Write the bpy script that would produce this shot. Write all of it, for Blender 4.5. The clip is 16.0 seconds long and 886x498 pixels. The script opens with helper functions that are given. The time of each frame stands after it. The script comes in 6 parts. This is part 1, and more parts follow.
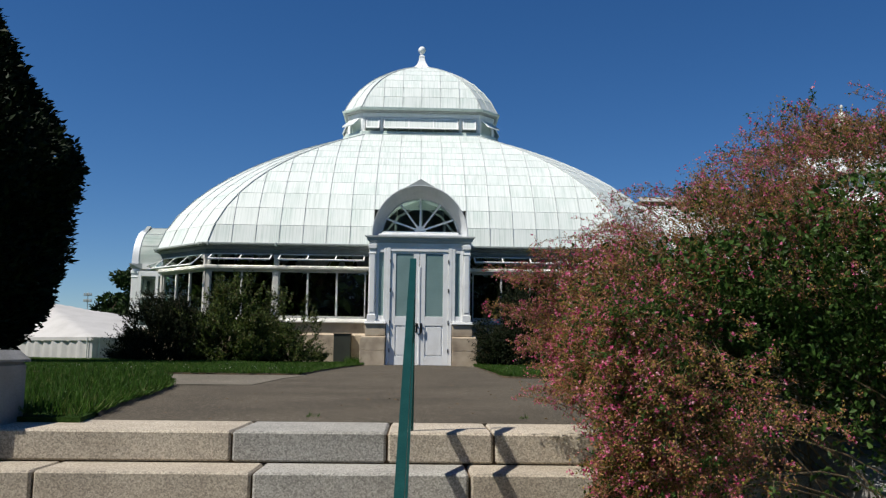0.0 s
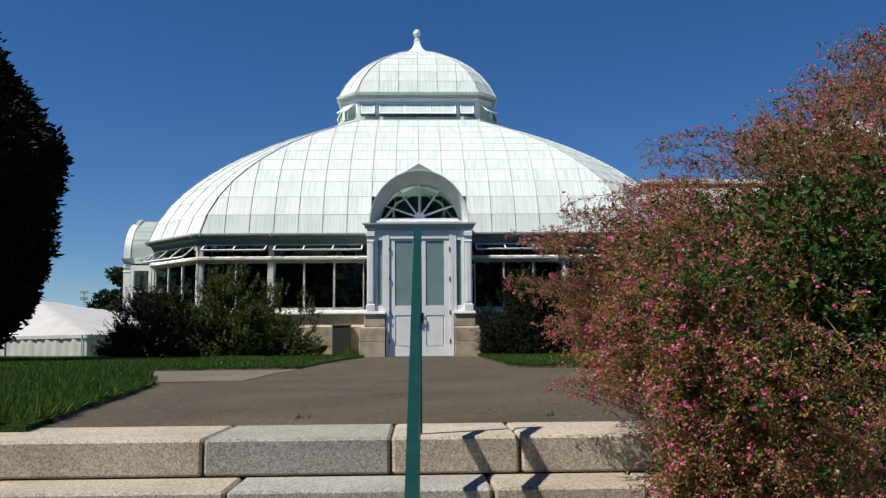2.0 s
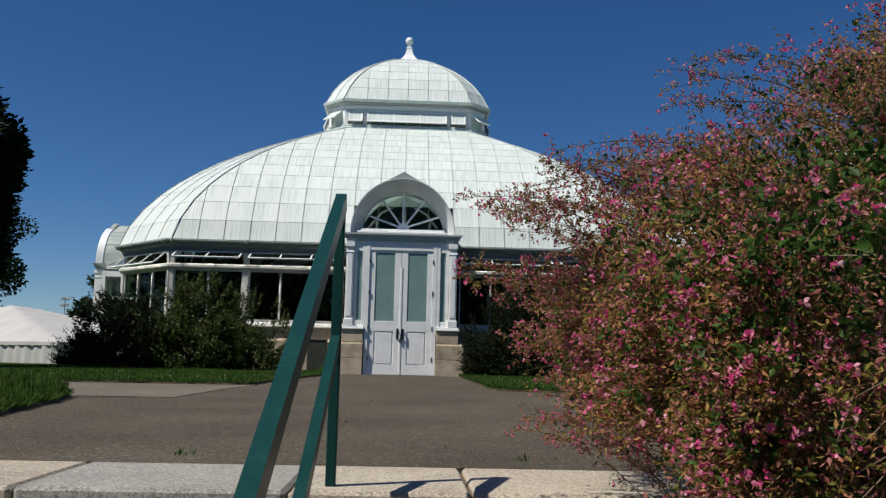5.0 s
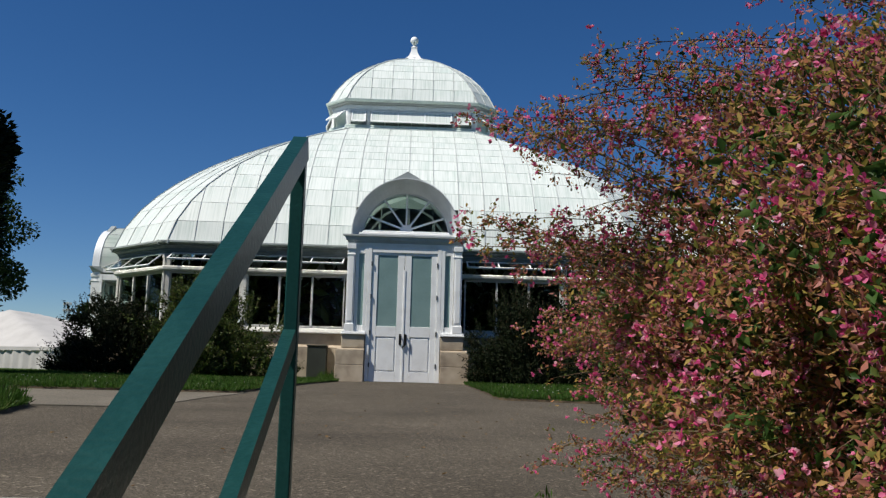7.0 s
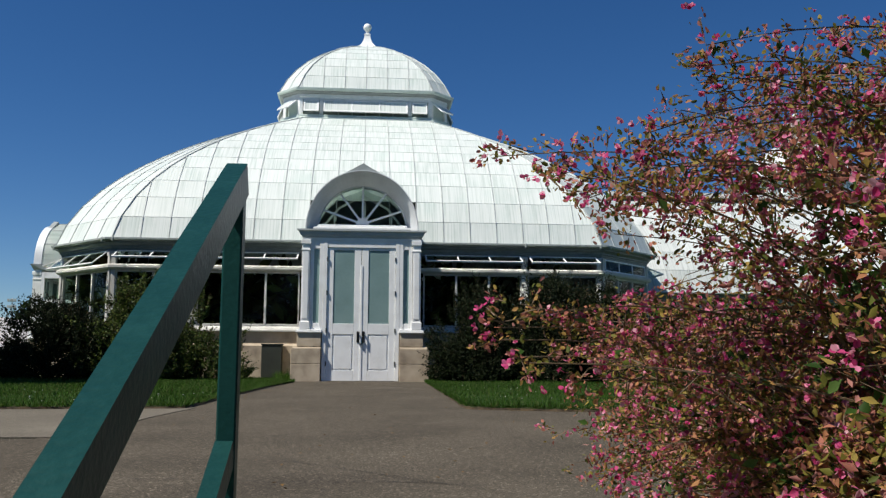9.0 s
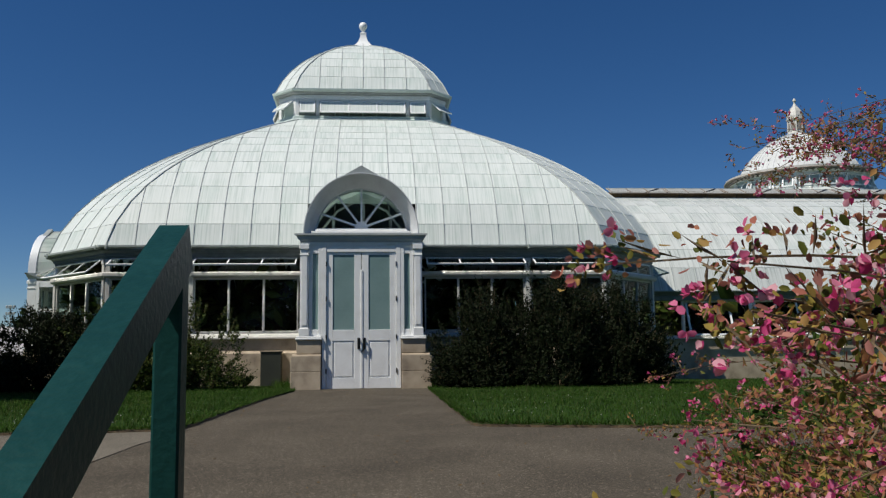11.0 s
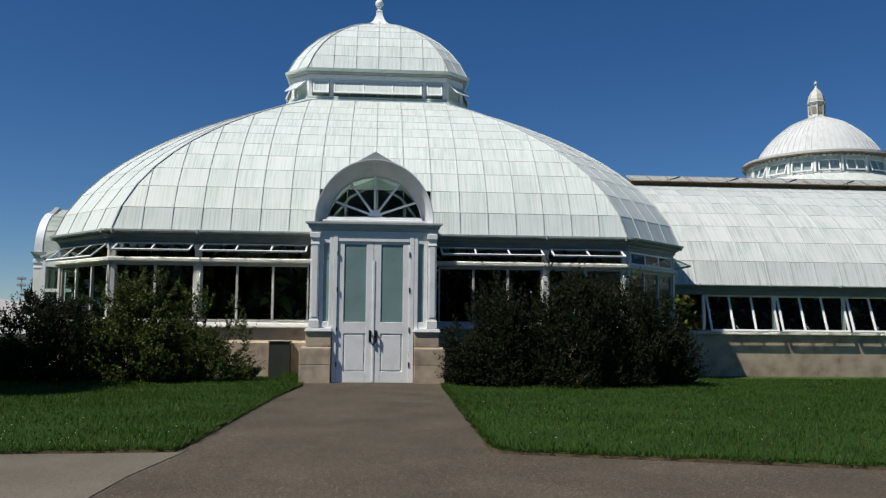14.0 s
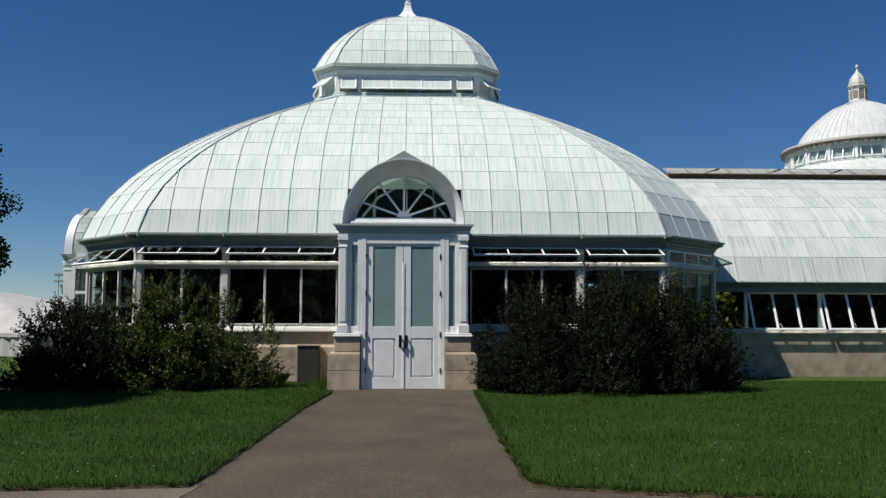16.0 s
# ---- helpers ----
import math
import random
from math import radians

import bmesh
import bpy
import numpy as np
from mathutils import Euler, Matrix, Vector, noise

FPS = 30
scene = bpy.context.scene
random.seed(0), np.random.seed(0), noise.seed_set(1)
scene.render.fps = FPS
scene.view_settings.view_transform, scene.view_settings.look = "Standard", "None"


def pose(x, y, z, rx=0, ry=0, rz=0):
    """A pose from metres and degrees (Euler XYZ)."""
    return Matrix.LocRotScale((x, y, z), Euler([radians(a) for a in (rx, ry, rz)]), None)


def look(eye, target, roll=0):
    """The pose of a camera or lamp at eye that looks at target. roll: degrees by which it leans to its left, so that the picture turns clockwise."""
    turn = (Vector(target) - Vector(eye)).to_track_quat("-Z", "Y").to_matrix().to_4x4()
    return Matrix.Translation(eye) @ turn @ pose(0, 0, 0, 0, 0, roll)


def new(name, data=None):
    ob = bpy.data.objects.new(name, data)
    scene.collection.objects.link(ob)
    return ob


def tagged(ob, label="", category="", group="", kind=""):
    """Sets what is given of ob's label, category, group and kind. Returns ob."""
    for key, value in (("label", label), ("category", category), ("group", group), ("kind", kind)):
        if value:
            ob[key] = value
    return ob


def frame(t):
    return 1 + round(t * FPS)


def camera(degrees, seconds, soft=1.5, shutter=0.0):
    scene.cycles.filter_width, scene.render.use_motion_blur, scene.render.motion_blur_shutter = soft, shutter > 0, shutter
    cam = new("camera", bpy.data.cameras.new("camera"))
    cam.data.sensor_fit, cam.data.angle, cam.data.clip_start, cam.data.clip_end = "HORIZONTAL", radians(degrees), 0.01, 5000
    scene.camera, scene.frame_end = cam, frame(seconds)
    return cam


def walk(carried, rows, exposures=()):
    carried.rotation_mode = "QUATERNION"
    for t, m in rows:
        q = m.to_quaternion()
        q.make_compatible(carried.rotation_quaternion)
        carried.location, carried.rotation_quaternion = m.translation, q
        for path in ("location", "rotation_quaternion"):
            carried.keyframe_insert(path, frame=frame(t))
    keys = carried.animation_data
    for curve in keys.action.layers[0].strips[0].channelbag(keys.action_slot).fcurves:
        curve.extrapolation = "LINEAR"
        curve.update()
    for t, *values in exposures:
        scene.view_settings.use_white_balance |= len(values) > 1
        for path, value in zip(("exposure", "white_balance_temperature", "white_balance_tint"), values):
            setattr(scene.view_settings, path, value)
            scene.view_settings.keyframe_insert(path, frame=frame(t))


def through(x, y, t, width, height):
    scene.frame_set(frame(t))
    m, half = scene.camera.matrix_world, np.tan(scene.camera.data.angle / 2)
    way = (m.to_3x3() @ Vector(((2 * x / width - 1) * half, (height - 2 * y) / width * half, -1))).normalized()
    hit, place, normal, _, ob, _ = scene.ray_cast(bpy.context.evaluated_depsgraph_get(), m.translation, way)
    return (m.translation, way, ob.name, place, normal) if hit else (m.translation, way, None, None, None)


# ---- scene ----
cam = camera(54.0, 16.0, soft=1.3)
PATH = [
    (0, (-0.084, -23.872, 0.309), (-0.024, -21.888, 0.55), 0.7),
    (0.5, (-0.058, -23.66, 0.303), (0.04, -21.676, 0.533), 0.5),
    (1, (-0.068, -23.453, 0.308), (0.006, -21.466, 0.522), 0.7),
    (1.5, (-0.12, -23.252, 0.309), (-0.063, -21.27, 0.567), -0.1),
    (2, (-0.116, -23.041, 0.295), (-0.052, -21.054, 0.515), -0.5),
    (2.5, (-0.086, -22.798, 0.302), (0.012, -20.817, 0.556), 0.0),
    (3, (-0.074, -22.587, 0.295), (-0.004, -20.601, 0.516), 0.2),
    (3.5, (-0.093, -22.361, 0.297), (0.016, -20.376, 0.519), 0.2),
    (4, (-0.056, -22.168, 0.279), (0.027, -20.183, 0.512), 0.1),
    (4.5, (0.053, -21.928, 0.275), (0.115, -19.95, 0.562), 1.3),
    (4.7, (0.096, -21.906, 0.282), (0.175, -19.925, 0.544), 1.2),
    (6.8, (0.177, -21.069, 0.285), (0.265, -19.094, 0.585), 1.4),
    (7, (0.184, -21.043, 0.281), (0.253, -19.064, 0.561), 1.5),
    (7.5, (0.153, -20.876, 0.291), (0.24, -18.898, 0.573), 1.0),
    (8, (0.125, -20.774, 0.388), (0.271, -18.798, 0.666), 0.3),
    (8.5, (0.117, -20.643, 0.435), (0.307, -18.664, 0.652), 0.6),
    (9, (0.13, -20.464, 0.508), (0.303, -18.488, 0.761), 0.3),
    (9.2, (0.128, -20.399, 0.556), (0.27, -18.422, 0.823), -0.0),
    (11.5, (0.135, -19.918, 0.771), (0.313, -17.941, 1.015), -0.8),
    (12, (0.133, -19.818, 0.872), (0.188, -17.831, 1.095), -0.3),
    (12.5, (0.127, -19.707, 0.87), (0.183, -17.713, 1.01), 0.4),
    (13, (0.099, -19.563, 0.974), (0.28, -17.579, 1.152), -0.2),
    (13.5, (0.102, -19.502, 1.021), (0.29, -17.517, 1.188), 0.4),
    (14, (0.097, -19.34, 1.119), (0.245, -17.354, 1.311), 0.5),
    (14.5, (0.103, -19.175, 1.224), (0.178, -17.185, 1.409), 0.8),
    (15, (0.172, -19.062, 1.257), (0.272, -17.073, 1.444), 0.7),
    (15.5, (0.157, -18.901, 1.391), (0.291, -16.912, 1.544), 0.8),
    (16, (0.177, -18.764, 1.445), (0.249, -16.772, 1.612), 0.1),
]
walk(cam, [(t, look(eye, target, roll)) for t, eye, target, roll in PATH], exposures=[(0.0, 0.33), (3.6, 0.36), (4.5, 0.12), (7.0, 0.22), (9.0, 0.29), (11.5, -0.1), (12.0, 0.05), (12.5, 0.06), (16.0, 0.1)])

# ---- world, sun, exposure ----
SUN = Vector((-0.63, -0.3, 1.0)).normalized()
world = bpy.data.worlds.new("sky")
scene.world = world
world.use_nodes = True
wn = world.node_tree.nodes
sky = wn.new("ShaderNodeTexSky")
sky.sky_type, sky.sun_disc = "NISHITA", False
sky.sun_elevation = math.asin(SUN.z)
sky.sun_rotation = math.atan2(SUN.x, SUN.y)
sky.altitude, sky.air_density, sky.dust_density, sky.ozone_density = 1500.0, 1.0, 0.0, 6.0
deep = wn.new("ShaderNodeHueSaturation")
deep.inputs["Hue"].default_value, deep.inputs["Saturation"].default_value = 0.5045, 1.21
world.node_tree.links.new(sky.outputs[0], deep.inputs["Color"])
world.node_tree.links.new(deep.outputs[0], wn["Background"].inputs[0])
wn["Background"].inputs[1].default_value = 0.066
sun = new("sun", bpy.data.lights.new("sun", "SUN"))
sun.data.energy, sun.data.angle, sun.data.color = 5.0, radians(0.53), (1.0, 0.95, 0.86)
sun.matrix_world = look(SUN * 50, (0, 0, 0))


# ---- building blocks ----
class Mesh:
    """Collects faces; each call adds one closed piece."""

    def __init__(self):
        self.v, self.f = [], []

    def add(self, verts, faces):
        n = len(self.v)
        self.v += [tuple(p) for p in verts]
        self.f += [tuple(i + n for i in f) for f in faces]
        return self

    def box(self, x0, x1, y0, y1, z0, z1, b=0.0, m=None):
        x0, x1 = min(x0, x1), max(x0, x1)
        y0, y1 = min(y0, y1), max(y0, y1)
        z0, z1 = min(z0, z1), max(z0, z1)
        if b <= 0:
            v = [(x, y, z) for z in (z0, z1) for y in (y0, y1) for x in (x0, x1)]
            f = [(0, 2, 3, 1), (4, 5, 7, 6), (0, 1, 5, 4), (2, 6, 7, 3), (0, 4, 6, 2), (1, 3, 7, 5)]
        else:
            b = min(b, (x1 - x0) * 0.45, (y1 - y0) * 0.45, (z1 - z0) * 0.45)
            bm = bmesh.new()
            bmesh.ops.create_cube(bm, size=1.0)
            for p in bm.verts:
                p.co = ((x0 + x1) / 2 + p.co.x * (x1 - x0), (y0 + y1) / 2 + p.co.y * (y1 - y0), (z0 + z1) / 2 + p.co.z * (z1 - z0))
            bmesh.ops.bevel(bm, geom=bm.edges[:], offset=b, segments=1, affect="EDGES")
            bm.verts.index_update()
            v, f = [p.co[:] for p in bm.verts], [tuple(q.index for q in face.verts) for face in bm.faces]
            bm.free()
        if m is not None:
            v = [m @ Vector(p) for p in v]
        return self.add(v, f)

    def prism(self, poly, a, b, place):
        """A polygon (u, v) drawn out from a to b; place(u, v, w) gives the point."""
        n = len(poly)
        v = [place(u, w, a) for u, w in poly] + [place(u, w, b) for u, w in poly]
        f = [tuple(range(n))[::-1], tuple(range(n, 2 * n))]
        f += [(i, (i + 1) % n, n + (i + 1) % n, n + i) for i in range(n)]
        return self.add(v, f)

    def beam(self, a, b, w, h, up=(0, 0, 1)):
        """A square bar from a to b, w across and h along up."""
        a, b = Vector(a), Vector(b)
        d = (b - a).normalized()
        side = d.cross(Vector(up)).normalized() * w / 2
        top = side.cross(d).normalized() * h / 2
        v = [p + s * side + t * top for p in (a, b) for s, t in ((-1, -1), (1, -1), (1, 1), (-1, 1))]
        return self.add(v, [(0, 1, 2, 3), (7, 6, 5, 4), (0, 4, 5, 1), (1, 5, 6, 2), (2, 6, 7, 3), (3, 7, 4, 0)])

    def sweep(self, path, w, h, up):
        """One continuous square bar along a path."""
        path, up = [Vector(p) for p in path], Vector(up)
        v, f = [], []
        for i, p in enumerate(path):
            d = (path[min(i + 1, len(path) - 1)] - path[max(i - 1, 0)]).normalized()
            side = d.cross(up).normalized() * w / 2
            top = side.cross(d).normalized() * h / 2
            v += [p + a * side + b * top for a, b in ((-1, -1), (1, -1), (1, 1), (-1, 1))]
        for i in range(len(path) - 1):
            f += [(4 * i + k, 4 * i + 4 + k, 4 * i + 4 + (k + 1) % 4, 4 * i + (k + 1) % 4) for k in range(4)]
        n = 4 * len(path)
        f += [(0, 1, 2, 3), (n - 1, n - 2, n - 3, n - 4)]
        return self.add(v, f)

    def tube(self, path, radii, n=7):
        path = [Vector(p) for p in path]
        v, f = [], []
        for i, p in enumerate(path):
            d = (path[min(i + 1, len(path) - 1)] - path[max(i - 1, 0)]).normalized()
            a = d.cross(Vector((0.31, 0.52, 0.79)))
            a.normalize()
            c = d.cross(a)
            r = radii[i] if isinstance(radii, (list, tuple)) else radii
            v += [p + (a * math.cos(k * math.tau / n) + c * math.sin(k * math.tau / n)) * r for k in range(n)]
        for i in range(len(path) - 1):
            f += [(i * n + k, i * n + (k + 1) % n, (i + 1) * n + (k + 1) % n, (i + 1) * n + k) for k in range(n)]
        f += [tuple(range(n))[::-1], tuple(range((len(path) - 1) * n, len(path) * n))]
        return self.add(v, f)

    def lathe(self, prof, centre=(0, 0), n=24, turn=0.0):
        """A profile of (radius, z) turned round an upright axis."""
        v, f = [], []
        for r, z in prof:
            v += [(centre[0] + r * math.cos(turn + k * math.tau / n), centre[1] + r * math.sin(turn + k * math.tau / n), z) for k in range(n)]
        for i in range(len(prof) - 1):
            f += [(i * n + k, i * n + (k + 1) % n, (i + 1) * n + (k + 1) % n, (i + 1) * n + k) for k in range(n)]
        f += [tuple(range(n))[::-1], tuple(range((len(prof) - 1) * n, len(prof) * n))]
        return self.add(v, f)

    def data(self, name, smooth=False):
        me = bpy.data.meshes.new(name)
        me.from_pydata(self.v, [], self.f)
        if smooth:
            me.polygons.foreach_set("use_smooth", [True] * len(me.polygons))
        return me


def thing(name, label, category, at=(0, 0, 0), group="", kind=""):
    return_ob = new(name)
    return_ob.location = at
    return tagged(return_ob, label, category, group, kind)


def part(name, m, material, parent=None, label="", smooth=False, data=None):
    """One mesh object under a thing or a part. Places are the parent's own."""
    me = data or m.data(name, smooth)
    if material and not me.materials:
        me.materials.append(material)
    ob = new(name, me)
    ob.parent = parent
    return tagged(ob, label)


def whole(name, m, material, label, category, group="", kind="", smooth=False):
    return tagged(part(name, m, material, None, "", smooth), label, category, group, kind)


# ---- materials ----
def material(name, base, rough=0.6, dark=None, light=None, scale=6.0, fine=80.0, bump=0.15, bump_scale=None, metal=0.0, island=0.0, spec=0.5, stretch=(1, 1, 1), amount=0.6, coat=0.0, objects=0.0, speck=0.0, fleck=0.0):
    """Base colour varied at two scales, with fine relief. island, objects: how far pieces differ among themselves."""
    mat = bpy.data.materials.new(name)
    mat.use_nodes = True
    nt = mat.node_tree
    n, l = nt.nodes, nt.links.new
    p = n["Principled BSDF"]
    p.inputs["Metallic"].default_value, p.inputs["Roughness"].default_value = metal, rough
    p.inputs["Specular IOR Level"].default_value = spec
    p.inputs["Coat Weight"].default_value = coat
    dark = dark or tuple(c * 0.72 for c in base)
    light = light or tuple(min(1, c * 1.2) for c in base)
    co = n.new("ShaderNodeTexCoord")
    mp = n.new("ShaderNodeMapping")
    mp.inputs["Scale"].default_value = stretch
    l(co.outputs["Object"], mp.inputs[0])
    big, small = n.new("ShaderNodeTexNoise"), n.new("ShaderNodeTexNoise")
    big.inputs["Scale"].default_value, big.inputs["Detail"].default_value = scale, 5
    small.inputs["Scale"].default_value, small.inputs["Detail"].default_value = fine, 3
    l(mp.outputs[0], big.inputs[0]), l(mp.outputs[0], small.inputs[0])
    ramp = n.new("ShaderNodeValToRGB")
    ramp.color_ramp.elements[0].position, ramp.color_ramp.elements[1].position = 0.3, 0.72
    ramp.color_ramp.elements[0].color, ramp.color_ramp.elements[1].color = (*dark, 1), (*light, 1)
    mid = ramp.color_ramp.elements.new(0.5)
    mid.color = (*base, 1)
    mix = n.new("ShaderNodeMix")
    mix.data_type = "FLOAT"
    mix.inputs[0].default_value = 1 - amount
    l(big.outputs[0], mix.inputs[2]), l(small.outputs[0], mix.inputs[3])
    l(mix.outputs[0], ramp.inputs[0])
    out = ramp.outputs[0]
    if speck:
        vor = n.new("ShaderNodeTexVoronoi")
        vor.inputs["Scale"].default_value = fine * 1.3
        l(co.outputs["Object"], vor.inputs[0])
        sep = n.new("ShaderNodeSeparateColor")
        l(vor.outputs["Color"], sep.inputs[0])
        k = n.new("ShaderNodeMapRange")
        k.inputs[3].default_value, k.inputs[4].default_value = 1 - speck, 1 + speck
        l(sep.outputs[0], k.inputs[0])
        m3 = n.new("ShaderNodeVectorMath")
        m3.operation = "SCALE"
        l(out, m3.inputs[0]), l(k.outputs[0], m3.inputs[3])
        out = m3.outputs[0]
    if fleck:
        # scattered pale stones in the mix
        vor = n.new("ShaderNodeTexVoronoi")
        vor.inputs["Scale"].default_value = 85.0
        l(co.outputs["Object"], vor.inputs[0])
        sep, k = n.new("ShaderNodeSeparateColor"), n.new("ShaderNodeMapRange")
        l(vor.outputs["Color"], sep.inputs[0])
        k.inputs[1].default_value, k.inputs[2].default_value, k.inputs[3].default_value, k.inputs[4].default_value = 0.9, 0.93, 1.0, 1 + fleck
        l(sep.outputs[1], k.inputs[0])
        m3 = n.new("ShaderNodeVectorMath")
        m3.operation = "SCALE"
        l(out, m3.inputs[0]), l(k.outputs[0], m3.inputs[3])
        out = m3.outputs[0]
    for weight, source in ((island, "geo"), (objects, "obj")):
        if weight:
            if source == "geo":
                r = n.new("ShaderNodeNewGeometry").outputs["Random Per Island"]
            else:
                r = n.new("ShaderNodeObjectInfo").outputs["Random"]
            k = n.new("ShaderNodeMapRange")
            k.inputs[3].default_value, k.inputs[4].default_value = 1 - weight, 1 + weight
            l(r, k.inputs[0])
            m3 = n.new("ShaderNodeVectorMath")
            m3.operation = "SCALE"
            l(out, m3.inputs[0]), l(k.outputs[0], m3.inputs[3])
            out = m3.outputs[0]
    l(out, p.inputs["Base Color"])
    if bump:
        b = n.new("ShaderNodeBump")
        b.inputs["Strength"].default_value, b.inputs["Distance"].default_value = bump, 0.01
        if bump_scale:
            t = n.new("ShaderNodeTexNoise")
            t.inputs["Scale"].default_value, t.inputs["Detail"].default_value = bump_scale, 4
            l(co.outputs["Object"], t.inputs[0])
            l(t.outputs[0], b.inputs["Height"])
        else:
            l(small.outputs[0], b.inputs["Height"])
        l(b.outputs[0], p.inputs["Normal"])
    return mat


def clear_glass(name, tint=(0.9, 0.95, 0.93)):
    mat = bpy.data.materials.new(name)
    mat.use_nodes = True
    p = mat.node_tree.nodes["Principled BSDF"]
    p.inputs["Base Color"].default_value = (*tint, 1)
    p.inputs["Transmission Weight"].default_value, p.inputs["Roughness"].default_value, p.inputs["IOR"].default_value = 1.0, 0.02, 1.13
    return mat


def leaf_material(name, colours, rough=0.5, through=0.25, spec=0.1):
    """Leaves that differ one from the next and let some light through."""
    mat = bpy.data.materials.new(name)
    mat.use_nodes = True
    n, l = mat.node_tree.nodes, mat.node_tree.links.new
    p = n["Principled BSDF"]
    geo = n.new("ShaderNodeNewGeometry")
    ramp = n.new("ShaderNodeValToRGB")
    els = ramp.color_ramp.elements
    while len(els) < len(colours):
        els.new(0.5)
    for i, c in enumerate(colours):
        els[i].position, els[i].color = i / max(1, len(colours) - 1), (*c, 1)
    l(geo.outputs["Random Per Island"], ramp.inputs[0])
    l(ramp.outputs[0], p.inputs["Base Color"])
    p.inputs["Roughness"].default_value = rough
    p.inputs["Specular IOR Level"].default_value = spec
    tr = n.new("ShaderNodeBsdfTranslucent")
    l(ramp.outputs[0], tr.inputs[0])
    mix = n.new("ShaderNodeMixShader")
    mix.inputs[0].default_value = through
    l(p.outputs[0], mix.inputs[1]), l(tr.outputs[0], mix.inputs[2])
    l(mix.outputs[0], n["Material Output"].inputs[0])
    return mat


# White dulled and blued: the shade in the arch's cove is painted in.
ARCHPAINT = material("shade_blue_white_paint", (0.59, 0.615, 0.64), 0.5, (0.48, 0.5, 0.52), (0.68, 0.7, 0.73), 2.5, 50, 0.08)
OFFWHITE = material("off_white_paint", (0.5, 0.49, 0.455), 0.55, (0.38, 0.37, 0.34), (0.58, 0.57, 0.53), 2.5, 50, 0.1)
WHITE = material("white_paint", (0.83, 0.84, 0.83), 0.45, (0.68, 0.68, 0.66), (0.84, 0.85, 0.84), 3, 60, 0.05)
GREYPAINT = material("grey_green_paint", (0.28, 0.305, 0.3), 0.5, (0.21, 0.235, 0.23), (0.34, 0.37, 0.365), 4, 70, 0.06)
VERDI = material("pale_green_paint", (0.55, 0.63, 0.59), 0.5, (0.42, 0.5, 0.46), (0.62, 0.7, 0.66), 4, 70, 0.06)
LEAD = material("rib_metal", (0.46, 0.49, 0.48), 0.5, None, None, 6, 60, 0.05)
STONE = material("sandstone", (0.41, 0.335, 0.245), 0.85, (0.24, 0.19, 0.14), (0.5, 0.42, 0.315), 2.6, 120, 0.3, objects=0.09, amount=0.95)
GRANITE = material("granite", (0.37, 0.32, 0.25), 0.85, (0.26, 0.22, 0.17), (0.45, 0.395, 0.315), 3, 110, 0.5, objects=0.12, speck=0.38, bump_scale=260, amount=0.5)
GRANITE_GREY = material("grey_granite", (0.29, 0.278, 0.25), 0.85, (0.21, 0.2, 0.18), (0.36, 0.345, 0.31), 3, 110, 0.5, objects=0.06, speck=0.4, bump_scale=260, amount=0.5)
ASPHALT = material("asphalt", (0.0745, 0.0632, 0.0478), 0.9, (0.0465, 0.0395, 0.0305), (0.105, 0.0895, 0.068), 0.9, 160, 0.5, speck=0.6, bump_scale=220, amount=0.55, spec=0.12, fleck=1.1)
CONCRETE = material("concrete", (0.126, 0.111, 0.087), 0.92, (0.08, 0.071, 0.057), (0.173, 0.155, 0.124), 0.8, 120, 0.6, speck=0.35, spec=0.2)
SOIL = material("soil", (0.13, 0.085, 0.045), 0.95, None, None, 8, 60, 0.8)
TURF = material("turf", (0.02, 0.045, 0.007), 0.95, (0.014, 0.03, 0.006), (0.03, 0.062, 0.011), 1.2, 50, 0.8, spec=0.1)
FIELD = material("field", (0.05, 0.085, 0.02), 0.95, None, None, 0.2, 8, 0.3, spec=0.1)
PIERSTONE = material("pier_stone", (0.24, 0.235, 0.225), 0.85, None, None, 4, 160, 0.5, speck=0.2)
TEAL = material("teal_paint", (0.007, 0.04, 0.037), 0.36, (0.005, 0.033, 0.031), (0.011, 0.053, 0.049), 9, 90, 0.12, spec=0.15)
IRON = material("black_iron", (0.02, 0.02, 0.02), 0.4, None, None, 9, 60, 0.1, metal=0.6)
BOXPAINT = material("olive_metal", (0.026, 0.03, 0.022), 0.55, None, None, 5, 60, 0.1)
BANDPAINT = material("dark_grey_green_paint", (0.165, 0.185, 0.18), 0.5, (0.12, 0.137, 0.133), (0.21, 0.235, 0.23), 4, 70, 0.06)
# Greyer than the portal's white: the cornice's shade is put into its colour.
CORNICE = material("shaded_cornice_paint", (0.4, 0.43, 0.43), 0.5, (0.32, 0.35, 0.35), (0.46, 0.49, 0.49), 4, 60, 0.06)
CANVAS = material("tent_canvas", (0.41, 0.4, 0.39), 0.75, (0.33, 0.32, 0.31), (0.47, 0.46, 0.45), 0.8, 30, 0.1)
BARK = material("bark", (0.09, 0.065, 0.045), 0.9, None, None, 6, 60, 0.8, stretch=(1, 1, 0.2))
FLOOR = material("hall_floor", (0.1, 0.095, 0.085), 0.8, None, None, 2, 40, 0.2)
GLASS = clear_glass("window_glass", (0.75, 0.85, 0.82))
FROST = material("green_frosted_glass", (0.2, 0.3, 0.29), 0.18, (0.17, 0.26, 0.25), (0.23, 0.33, 0.32), 1.5, 20, 0.0, amount=0.8)


# ---- ground ----
STEP_Y, STEP_Z, RISE, RUN, STEPS = -19.05, -0.115, 0.17, 0.36, 7
LOW = STEP_Z - STEPS * RISE
STAIR_L, STAIR_R = -2.42, 2.0


